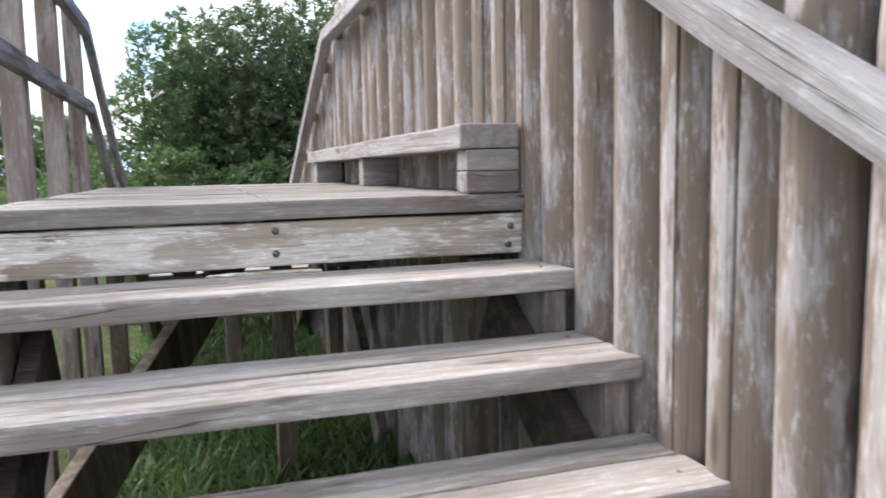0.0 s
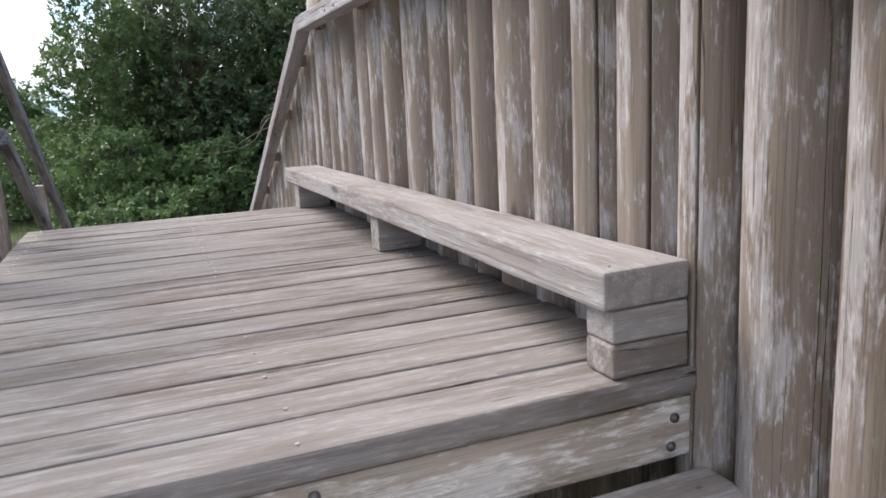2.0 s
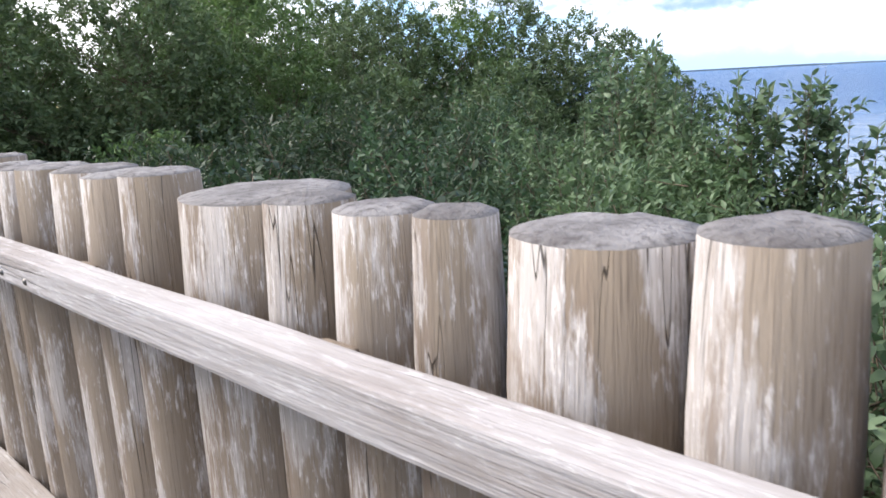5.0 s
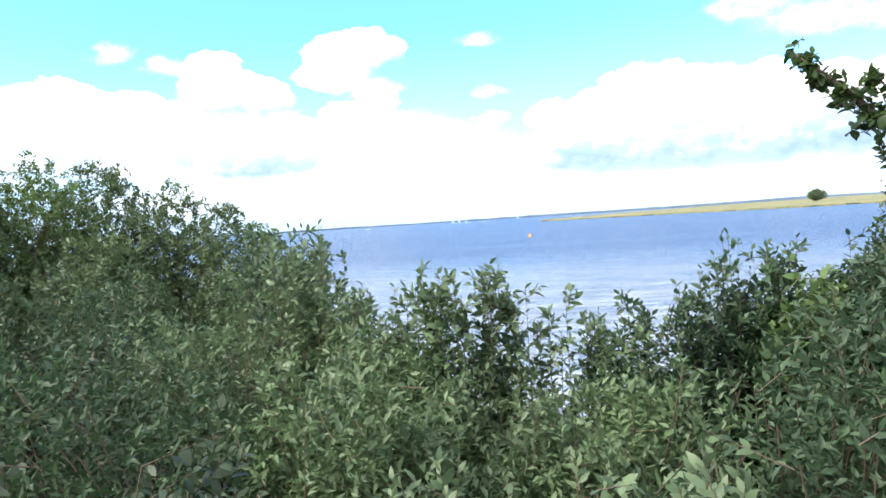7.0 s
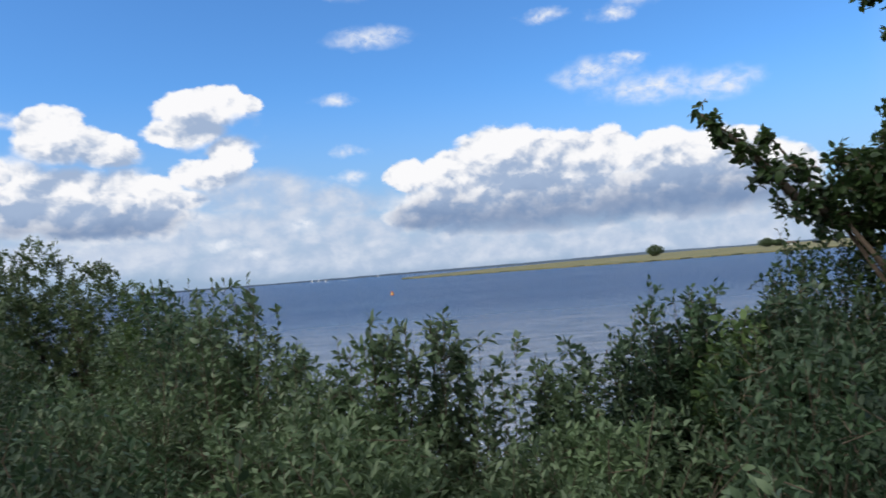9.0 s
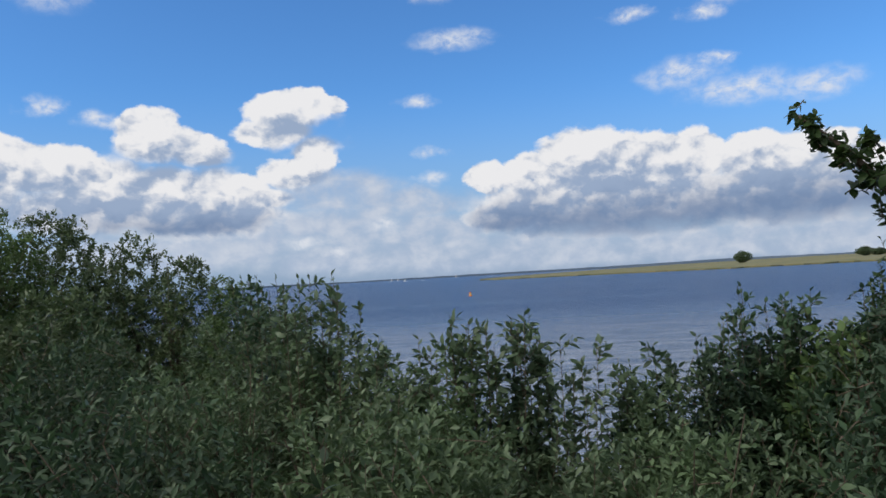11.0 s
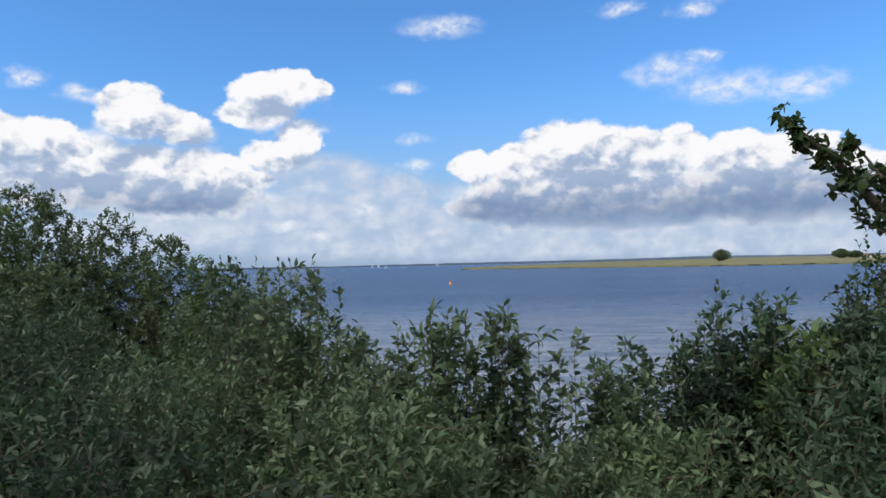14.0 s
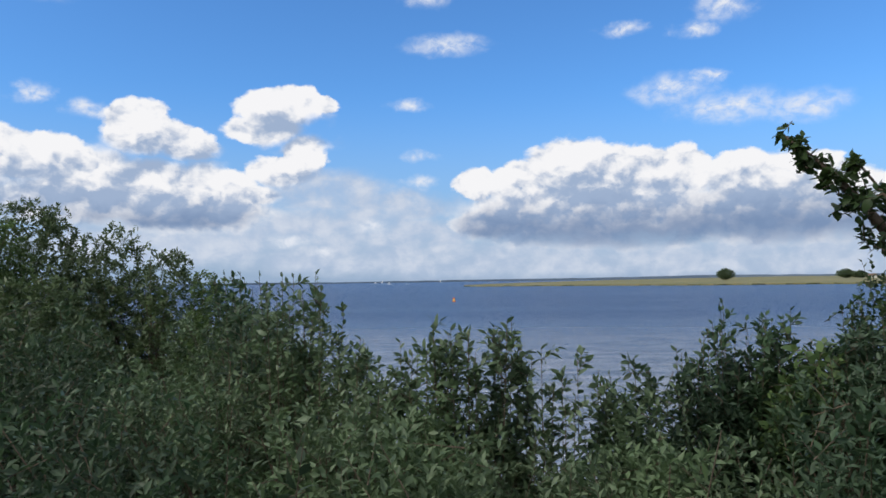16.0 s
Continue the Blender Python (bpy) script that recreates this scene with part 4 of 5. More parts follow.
def bush(name, x, y, top, r, label, mat=WILLOW, density=260, leaf=0.062, slim=0.36, per=13, shoot=0.25, low=None, spiky=0.10, fine=True, seed=0, category="bush", squash=1.0, flop=0.8, lumps=0.3, rise=0.36, stray=0.48, gaps=0.0, spread=1.15, group="bushes below the palisade"):
    """A many-stemmed shrub: stems from its foot, lumps of leafy shoots all over its dome."""
    rng = np.random.default_rng(seed + 11)
    g = ground_height(x, y)
    b = thing(name, (x, y, g), label, category, group)
    low = g + 0.35 * (top - g) if low is None else low
    height = top - low
    area = math.pi * r * r + 2 * math.pi * r * height * 0.55
    n = int(area * density)
    ang = rng.uniform(0, 2 * math.pi, n)
    polar = np.arccos(1 - rng.uniform(0, 1, n) * 0.98)
    depth = 1 - 0.55 * rng.uniform(0, 1, n) ** 1.7
    dome = np.stack((r * np.sin(polar) * np.cos(ang), r * squash * np.sin(polar) * np.sin(ang), height * np.cos(polar)), axis=1)
    lump = np.array([noise.noise(Vector((p[0] * 2.3 + x * 3, p[1] * 2.3 + y * 3, p[2] * 2.3))) + 0.6 * noise.noise(Vector((p[0] * 5.5 + x, p[1] * 5.5 + y, p[2] * 5.5 + 9))) for p in dome])
    end = np.array((x, y, low)) + dome * (0.97 * depth)[:, None] + unit(dome) * (lump * lumps * min(r, height))[:, None]
    outward = np.stack((np.sin(polar) * np.cos(ang), np.sin(polar) * np.sin(ang), np.cos(polar) * 0.6), axis=1)
    way = outward * flop + np.array((0, 0, rise)) + rng.normal(size=(n, 3)) * stray
    spike = rng.uniform(0, 1, n) < spiky
    way = unit(np.where(spike[:, None], outward * 0.35 + np.array((0, 0, 1.0)) + rng.normal(size=(n, 3)) * 0.2, way))
    ln = shoot * rng.uniform(0.6, 1.35, n) * np.where(spike, 1.5, 1.0)
    end = end + way * (spike * rng.uniform(0.1, 0.7, n) * shoot)[:, None]
    start = end - way * ln[:, None]
    if gaps:
        hole = np.array([noise.noise(Vector((p[0] * 3.6 + x, p[1] * 3.6 - y, p[2] * 3.6 + 4))) for p in dome])
        keep = (hole > -gaps) | (depth < 0.8)
        start, end, n = start[keep], end[keep], int(keep.sum())
    v, f = shoots_to_leaves(start, end, per, leaf, slim, rng, fine=fine, spread=spread)
    tri_mesh("foliage", v, f, mat, b)["kind"] = "stuff"
    k = max(7, int(r * 9))
    foot = np.stack((x + rng.normal(0, 0.09, k), y + rng.normal(0, 0.09, k), np.full(k, g - 0.05)), axis=1)
    pick = rng.choice(n, k)
    tips = foot * 0.3 + start[pick] * 0.7
    tips[:, 2] = g + (start[pick][:, 2] - g) * 0.75
    if r < 0.5:
        tips[:, 2] = g + (start[pick][:, 2] - g) * 0.5
    chunks = [stalk_arrays(foot, tips, 0.022 if r > 0.5 else 0.012, 0.011 if r > 0.5 else 0.006)]
    near = np.argmin(((start[:, None, :] - tips[None]) ** 2).sum(-1), axis=1)
    some = rng.uniform(0, 1, n) < (min(1.0, 220 / n) if r > 0.5 else 0.0)
    chunks.append(stalk_arrays(tips[near][some], start[some], 0.006, 0.003))
    shown = rng.uniform(0, 1, n) < (1.0 if fine else 0.35)
    chunks.append(stalk_arrays(start[shown], end[shown], 0.003, 0.0012))
    v, f = joined(chunks)
    tri_mesh("branchwork", v, f, BARK, b, "grey-brown stems and twigs")["kind"] = "stuff"
    return b
EYE = (0.45, 3.45, 1.385)


def out_there(azimuth, distance, elevation=None):
    """A place on the plan from its bearing and distance as seen from the bench."""
    a = radians(azimuth)
    return EYE[0] + math.cos(a) * distance, EYE[1] + math.sin(a) * distance


NEAR = "dense grey-green willow bush with narrow leaves"
# bearing, distance, top, radius
ROWS = [
    (50, 2.65, 0.80, 0.75), (40, 2.2, 0.80, 0.75), (20, 1.95, 0.78, 0.7), (2, 2.0, 0.70, 0.65), (-18, 1.95, 0.78, 0.7), (-38, 2.2, 0.84, 0.75),
    (50, 3.6, 1.0, 0.95), (31, 3.4, 0.98, 0.9), (15, 3.3, 0.82, 0.7), (-13, 3.3, 0.80, 0.6), (-27, 3.4, 0.92, 0.85), (-42, 3.7, 1.0, 0.9),
    (39, 5.2, 1.1, 1.1), (25, 5.0, 1.05, 0.9), (-21, 4.5, 0.92, 0.7), (-33, 5.0, 1.1, 1.0), (33, 7.0, 1.15, 1.2), (47, 6.8, 1.1, 1.3), (22, 7.6, 1.1, 0.9), (58, 5.4, 0.9, 1.1),
]
for k, (a, d, top, r) in enumerate(ROWS):
    x, y = out_there(a, d)
    # leaf tone by bearing and distance; the dark copy paints shade onto bushes
    silver, shaded = -20 < a <= 10 or (a <= 28 and a > 0 and d > 2.5) or (20 < a < 30 and d > 4.5), a >= 37 or a < -36 or (a >= 18 and d < 2.6)
    bush("willow_bush", x, y, top, r, "paler silvery green willow bush with narrow leaves" if silver else NEAR, SILVER if silver else WILLOW_SHADED if shaded else WILLOW,
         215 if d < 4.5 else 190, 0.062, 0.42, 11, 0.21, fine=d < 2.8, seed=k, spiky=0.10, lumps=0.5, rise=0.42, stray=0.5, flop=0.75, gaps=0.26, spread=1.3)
for k, (a, d, top, r) in enumerate([(-2.5, 3.1, 0.66, 0.45), (4.5, 3.0, 0.68, 0.5), (-9, 3.0, 0.74, 0.5), (10, 2.9, 0.78, 0.5)]):
    x, y = out_there(a, d)
    bush("willow_bush", x, y, top, r, "paler silvery green willow bush with narrow leaves", SILVER, 260, 0.06, 0.42, 11, 0.21, fine=False, seed=40 + k, lumps=0.45, spiky=0.1, rise=0.42, stray=0.5, flop=0.75, spread=1.3)


def sapling(x, y, top, r, stems, label, mat, leaf=0.064, seed=0, slim=0.44):
    """A loose young shrub: a few upright stems, each with alternate leaves and short leafy side shoots."""
    rng = np.random.default_rng(seed + 500)
    g = ground_height(x, y)
    b = thing("willow_sapling", (x, y, g), label, "shrub", "saplings by the water")
    leaves, wood_parts = [], []
    for k in range(stems):
        a, q = rng.uniform(0, 6.283), r * math.sqrt(rng.uniform(0.02, 1))
        tip = np.array((x + q * math.cos(a), y + q * math.sin(a), top + 0.02 - (0.0 if k == 0 else rng.uniform(0.0, 0.42) * (0.2 + q / r * 0.45))))
        foot = np.array((x + rng.normal(0, 0.04), y + rng.normal(0, 0.04), g - 0.03))
        f = np.linspace(0, 1, 9)[:, None]
        pts = foot + (tip - foot) * np.concatenate((f ** 1.4, f ** 1.4, f), axis=1)
        wood_parts.append(stalk_arrays(pts[:-1], pts[1:], 0.008 - 0.0065 * f[:-1], 0.008 - 0.0065 * f[1:]))
        leaves.append(shoots_to_leaves(pts[5:-1], pts[6:], 10, leaf, slim, rng, spread=1.5))
        n = 18
        along = np.sort(rng.uniform(0.45, 0.985, n))
        base = foot + (tip - foot) * np.stack((along ** 1.4, along ** 1.4, along), axis=1)
        turn = rng.uniform(0, 6.283, n)
        way = unit(np.stack((np.cos(turn) * 0.9, np.sin(turn) * 0.9, rng.uniform(0.3, 1.0, n)), axis=1))
        end = base + way * (rng.uniform(0.08, 0.19, n) * (1.15 - 0.5 * along))[:, None]
        wood_parts.append(stalk_arrays(base, end, 0.0028, 0.001))
        leaves.append(shoots_to_leaves(base, end, 7, leaf, slim, rng, spread=1.35))
    v, f = joined(leaves)
    tri_mesh("foliage", v, f, mat, b)["kind"] = "stuff"
    v, f = joined(wood_parts)
    tri_mesh("branchwork", v, f, BARK, b, "thin brown stems")["kind"] = "stuff"
    return b


# bearing, distance, elevation of the tip, radius, stems: loose saplings that stand against the water
for k, (a, d, e, r, stems) in enumerate([
        (15.6, 4.6, -1.4, 0.20, 7), (18.0, 4.8, -0.3, 0.25, 8), (13.6, 4.5, -4.6, 0.2, 5), (11.7, 4.2, -5.9, 0.2, 5), (9.4, 4.1, -5.6, 0.2, 6), (7.3, 4.0, -5.2, 0.16, 5), (5.7, 3.9, -4.0, 0.13, 6),
        (4.6, 3.9, -4.6, 0.12, 4), (1.6, 3.9, -4.0, 0.13, 7), (0.6, 3.95, -5.0, 0.12, 4), (-0.9, 3.9, -6.1, 0.10, 4), (-2.6, 3.85, -7.8, 0.10, 4), (-5.2, 4.0, -6.4, 0.09, 4), (-8.6, 4.3, -6.8, 0.10, 3),
        (-11.8, 4.5, -5.2, 0.12, 4), (-13.6, 4.7, -4.6, 0.18, 6), (-15.8, 4.8, -2.7, 0.2, 8), (-17.6, 4.8, -3.2, 0.2, 6), (20.5, 5.6, 0.0, 0.3, 8), (-22.5, 4.8, -3.2, 0.2, 5), (-26.0, 4.6, -3.6, 0.25, 6)]):
    x, y = out_there(a, d)
    sapling(x, y, EYE[2] + d * math.tan(radians(e + 0.8)), r, stems, "slender young willow with loose upright leafy shoots", SILVER if -6 < a < 20 else WILLOW, seed=k)
# low bushes between them
for k, (a, d, e, r) in enumerate([(16.5, 5.0, -3.4, 0.45), (13.0, 4.4, -5.9, 0.44), (9.8, 4.1, -6.4, 0.42), (6.4, 3.9, -6.6, 0.34), (2.2, 3.9, -8.0, 0.28), (-0.6, 3.7, -9.6, 0.26), (3.6, 3.5, -9.6, 0.34), (-3.4, 3.4, -11.8, 0.3), (-7.5, 3.6, -10.0, 0.4), (8.0, 3.6, -8.6, 0.4), (12.0, 3.8, -8.0, 0.45), (-6.8, 4.0, -7.4, 0.32), (-9.5, 4.2, -6.6, 0.40), (-12.4, 4.5, -5.6, 0.44), (-15.4, 4.9, -4.0, 0.44), (-18.4, 4.9, -3.0, 0.48), (19.2, 6.2, -1.0, 0.6), (-22.6, 4.8, -3.0, 0.5), (-27.0, 4.6, -3.4, 0.6)]):
    x, y = out_there(a, d)
    bush("willow_bush", x, y, EYE[2] + d * math.tan(radians(e)), r, "low loose willow bush with upright leafy shoots", SILVER if -11 < a < 20 else WILLOW, 330, 0.06, 0.42, 11, 0.19, fine=False, seed=60 + k, spiky=0.14, flop=0.75, lumps=0.42, rise=0.42, stray=0.5, spread=1.3)
x, y = out_there(-20.0, 4.75)
bush("hazel_bush", x, y, 1.17, 0.45, "bright green bush with broad rounded leaves", SALLOW, 150, 0.07, 0.75, 8, 0.22, seed=90, spiky=0.08)
for k, (a, d, top, r) in enumerate([(-24.2, 5.6, 1.42, 0.5), (-31, 5.9, 1.6, 0.9), (-27.5, 6.2, 1.55, 0.6)]):
    x, y = out_there(a, d)
    bush("hawthorn_bush", x, y, top, r, "dark small-leaved hawthorn bush under the oak", OAK, 190, 0.052, 0.6, 10, 0.22, fine=False, seed=92 + k, spiky=0.12)

# the thicket that closes the shore on one side
for k, (x, y, top, r) in enumerate([
    (10.6, 7.2, 1.34, 0.75), (10.7, 7.8, 1.68, 0.85), (10.9, 8.5, 2.08, 1.0), (11.3, 9.7, 2.45, 1.3), (11.6, 11.1, 2.9, 1.6), (10.2, 11.2, 2.85, 1.4), (8.8, 9.2, 1.6, 1.3), (8.9, 11.8, 2.9, 1.8), (7.0, 9.8, 1.6, 1.3),
    (6.2, 11.6, 3.0, 1.7), (4.4, 11.1, 3.1, 1.6), (2.6, 11.1, 3.05, 1.4), (1.1, 11.3, 2.75, 1.3), (-0.15, 11.3, 2.45, 1.05), (-0.2, 10.0, 0.5, 0.85), (0.9, 9.8, 0.3, 0.9), (2.2, 9.6, 0.9, 1.0), (3.6, 9.4, 1.0, 1.1),
    (5.2, 9.2, 1.1, 1.1), (9.6, 13.8, 3.3, 2.0), (6.6, 13.8, 3.2, 2.0), (3.4, 13.4, 2.9, 1.8), (2.0, 12.2, 3.1, 1.3), (0.45, 12.3, 2.75, 1.1), (0.2, 9.1, -0.15, 0.8), (-0.3, 8.9, -0.3, 0.6),
]):
    low = 14 <= k <= 15 or k >= 24
    bush("sallow_thicket", x, y, top, r, "low bright green sallow bush at the thicket's foot" if low else "tall dark green sallow bush on the lake shore", SALLOW if low or k % 4 == 1 else THICKET,
         112 if y < 13 else 50, 0.086 if y < 13 else 0.12, 0.5, 11, 0.22, low=ground_height(x, y) + 0.25, fine=False, seed=100 + k, spiky=0.0, lumps=0.22, rise=0.25, stray=0.6, group="shore thicket")


# ------------------------------------------------------------ trees
def tube(bm, pts, radii, segs=7):
    rings = []
    for k, (p, r) in enumerate(zip(pts, radii)):
        d = (Vector(pts[min(k + 1, len(pts) - 1)]) - Vector(pts[max(k - 1, 0)])).normalized()
        a = d.cross(Vector((0.3, 0.9, 0.2))).normalized()
        b = d.cross(a)
        rings.append([bm.verts.new(Vector(p) + (a * math.cos(2 * math.pi * i / segs) + b * math.sin(2 * math.pi * i / segs)) * r) for i in range(segs)])
    for u, w in zip(rings, rings[1:]):
        for i in range(segs):
            bm.faces.new((u[i], u[(i + 1) % segs], w[(i + 1) % segs], w[i]))
    bm.faces.new(rings[-1])


def tree(name, x, y, trunk_top, clumps, label, mat, leaf, seed, per_clump=60, slim=0.6, lean=(0, 0), radius=0.16, fine=False, shoot=0.3, chain=()):
    """A tapered trunk, limbs to every clump, and leafy twigs in clumps: centre x, y, z and radius."""
    rng = np.random.default_rng(seed)
    rnd = random.Random(seed)
    g = ground_height(x, y)
    t = thing(name, (x, y, g), label, "tree")
    bm = bmesh.new()
    pts = [(x + lean[0] * f + 0.05 * math.sin(f * 5), y + lean[1] * f + 0.05 * math.cos(f * 4), g - 0.1 + (trunk_top - g) * f) for f in np.linspace(0, 1, 8)]
    tube(bm, pts, [radius * (1.25 - 0.95 * f) for f in np.linspace(0, 1, 8)], 9)
    part("trunk", bm, BARK, t, "", True)
    chunks, stalks = [], []
    if chain:
        bm = bmesh.new()
        line = [Vector(pts[3])] + [Vector(c[:3]) for c in chain]
        tube(bm, line, [radius * 0.5 * (1 - 0.9 * k / (len(line) - 1)) for k in range(len(line))], 7)
        part("limb", bm, BARK, t, "long reaching limb", True)
    for cx, cy, cz, cr in (*clumps, *chain):
        on_chain = (cx, cy, cz, cr) in chain
        f = min(0.95, max(0.25, ((cz - 0.5 * cr) - g) / (trunk_top - g) * 0.75))
        s = Vector(pts[int(f * 7)])
        e = Vector((cx, cy, cz))
        mid = (s + e) / 2 + Vector((rnd.uniform(-0.1, 0.1), rnd.uniform(-0.1, 0.1), -0.08 * (e - s).length))
        if not on_chain:
            bm = bmesh.new()
            tube(bm, [s, mid, e], [radius * 0.35, radius * 0.2, radius * 0.07], 6)
            part("limb", bm, BARK, t, "", True)
        n = int(per_clump * cr * cr / 0.09)
        p = rng.normal(size=(n, 3))
        p = unit(p) * (rng.uniform(0.25, 1, (n, 1)) ** 0.5)
        end = np.array((cx, cy, cz)) + p * cr * np.array((1, 1, 0.85))
        way = unit(p * 0.8 + np.array((0, 0, 0.45)) + rng.normal(size=(n, 3)) * 0.4)
        start = end - way * (shoot * rng.uniform(0.5, 1.2, (n, 1)))
        chunks.append(shoots_to_leaves(start, end, 8, leaf, slim, rng, fine=fine, spread=1.3))
        stalks.append(stalk_arrays(start, end, 0.004, 0.0015))
    v, f = joined(chunks)
    tri_mesh("crown", v, f, mat, t)
    v, f = joined(stalks)
    tri_mesh("twigwork", v, f, BARK, t)
    return t


def clumps_round(x, y, z, rx, rz, n, size, seed):
    rnd = random.Random(seed)
    rows = []
    for _ in range(n):
        a, u = rnd.uniform(0, 6.283), rnd.uniform(-1, 1)
        q = math.sqrt(1 - u * u) * rnd.uniform(0.45, 1)
        rows.append((x + rx * q * math.cos(a), y + rx * q * math.sin(a), z + rz * u * rnd.uniform(0.6, 1), size * rnd.uniform(0.7, 1.3)))
    return rows


# young oak by the water, with one limb reaching out
def aloft(azimuth, elevation, distance, r):
    a = radians(azimuth)
    return (EYE[0] + math.cos(a) * distance, 3.38 + math.sin(a) * distance, EYE[2] + math.tan(radians(elevation)) * distance, r)


OX, OY = out_there(-36.5, 6.4)
LIMB = [aloft(-32.0, 0.6, 6.1, 0.26), aloft(-29.0, 0.9, 5.9, 0.23), aloft(-26.3, 1.6, 5.7, 0.20), aloft(-24.1, 3.0, 5.5, 0.18), aloft(-22.5, 5.2, 5.4, 0.16),
        aloft(-21.1, 6.9, 5.3, 0.14), aloft(-19.8, 8.2, 5.25, 0.12), aloft(-18.7, 9.2, 5.2, 0.09), aloft(-18.1, 9.9, 5.2, 0.05)]
SIDE = [aloft(-22.8, 7.4, 5.5, 0.11), aloft(-24.5, 5.2, 5.6, 0.14), aloft(-26.7, 5.6, 5.8, 0.14), aloft(-25.9, 3.6, 5.7, 0.15), aloft(-28.3, 4.8, 5.9, 0.17), aloft(-29.7, 4.2, 6.0, 0.19), aloft(-29.0, 2.6, 6.0, 0.19), aloft(-31.5, 5.5, 6.1, 0.26), aloft(-31.5, 3.0, 6.1, 0.26)]
oak_clumps = SIDE + clumps_round(OX + 0.05, OY - 0.1, 3.0, 0.75, 1.6, 40, 0.26, 3) + clumps_round(OX, OY + 0.2, 1.7, 0.9, 0.5, 14, 0.3, 4)
tree("oak_tree", OX, OY, 3.4, oak_clumps, "young dark green oak tree with a reaching limb", OAK, 0.075, 31, 50, 0.66, fine=True, shoot=0.17, radius=0.12, chain=LIMB)
# tall tree behind the thicket
tree("alder_tree", 10.6, 19.8, 7.2, clumps_round(10.4, 19.8, 5.9, 2.7, 3.2, 84, 0.66, 8), "tall leafy tree standing behind the shore thicket", THICKET, 0.16, 41, 11, 0.7, fine=False, shoot=0.5)
# trees round the meadow
tree("meadow_tree", -21.2, 55.0, 5.6, clumps_round(-21.2, 55, 3.5, 3.6, 2.8, 46, 1.0, 9), "broad dark tree at the meadow's edge", OAK, 0.3, 51, 5, 0.8, shoot=0.8)
tree("meadow_tree", -18.4, 58.0, 3.6, clumps_round(-18.4, 58, 2.2, 2.6, 1.7, 22, 0.9, 19), "broad dark tree at the meadow's edge", OAK, 0.3, 52, 5, 0.8, shoot=0.8)
tree("meadow_tree", -8.6, 38.0, 2.6, clumps_round(-8.6, 38, 1.0, 2.2, 2.0, 26, 0.8, 20), "bushy olive tree beside the path", SALLOW, 0.22, 53, 6, 0.7, shoot=0.7)
tree("meadow_tree", -5.4, 36.0, 2.4, clumps_round(-5.4, 36, 0.8, 2.0, 1.9, 24, 0.8, 21), "bushy olive tree beside the path", SALLOW, 0.22, 54, 6, 0.7, shoot=0.7)
tree("meadow_tree", -12.8, 44.0, 2.6, clumps_round(-12.8, 44, 1.2, 2.6, 1.9, 24, 0.9, 22), "bushy olive tree beside the path", THICKET, 0.25, 55, 6, 0.7, shoot=0.7)
for k, (x, y, top, r) in enumerate([(-4.7, 24.0, 0.1, 1.2), (-3.2, 20.0, -0.2, 1.0), (-2.0, 17.0, 0.6, 1.3)]):
    bush("meadow_bush", x, y, top, r, "rounded bright green bush beside the path", SALLOW, 45, 0.12, 0.45, 10, 0.45, low=GRASS_Z + 0.2, fine=False, seed=180 + k, group="bushes by the path")


# ------------------------------------------------------------ grass
def grass(name, spots, tall, mat, label, seed, wide=0.006):
    rng = np.random.default_rng(seed)
    n = len(spots)
    base = np.array([(x, y, ground_height(x, y) - 0.01) for x, y in spots])
    way = unit(rng.normal(size=(n, 3)) * np.array((0.45, 0.45, 0.1)) + np.array((0, 0, 1.0)))
    ln = tall * rng.uniform(0.4, 1.3, n)
    v, f = leaf_arrays(base, way, ln, np.full(n, wide) * rng.uniform(0.7, 1.4, n), rng.uniform(0.3, 1.6, (n, 1)), rng, True)
    return tagged(tri_mesh(name, v, f, mat, None), label, "grass", kind="stuff")


PATH_LINES = ([(-3.0, 5.4), (-3.2, 7.0), (-3.4, 8.4), (-3.6, 10.0), (-3.8, 11.6), (-4.2, 14.5), (-4.85, 18.2), (-6.2, 21.5)],
              [(-1.3, -3.5), (-1.7, 1.5), (-2.1, 4.9), (-2.45, 6.8), (-2.9, 9.0), (-3.5, 11.2)])


def off_path(p):
    for line in PATH_LINES:
        for (x0, y0), (x1, y1) in zip(line, line[1:]):
            if y0 <= p[1] <= y1 and abs(p[0] - (x0 + (x1 - x0) * (p[1] - y0) / (y1 - y0))) < 0.07 + 0.06 * noise.noise(Vector((p[0] * 4, p[1] * 4, 2))):
                return False
    return True


rng = np.random.default_rng(77)
spots = [p for p in zip(rng.uniform(-6, 1.0, 46000), -2.0 + 22 * rng.uniform(0, 1, 46000) ** 1.3) if off_path(p)]
grass("meadow_grass", spots, 0.09, HERB, "short green meadow grass beside the sandy path", 78)
spots = [(x, y) for x, y in zip(rng.uniform(-22, -5.5, 30000), rng.uniform(12, 45, 30000))]
grass("tall_dry_grass", [p for p in spots if p[0] < -5.0 - 0.28 * (p[1] - 12)], 0.55, STRAW, "tall dry straw-coloured grass in the meadow", 79, 0.02)
grass("nettle_patch", list(zip(rng.uniform(-0.9, 1.6, 5000), rng.uniform(7.6, 10.2, 5000))), 0.34, SALLOW, "rank green weeds at the thicket's foot", 81, 0.035)
grass("rank_grass", list(zip(rng.uniform(-0.4, 1.0, 9000), rng.uniform(1.9, 8.5, 9000))), 0.15, SALLOW, "rank green grass under the deck", 80, 0.012)


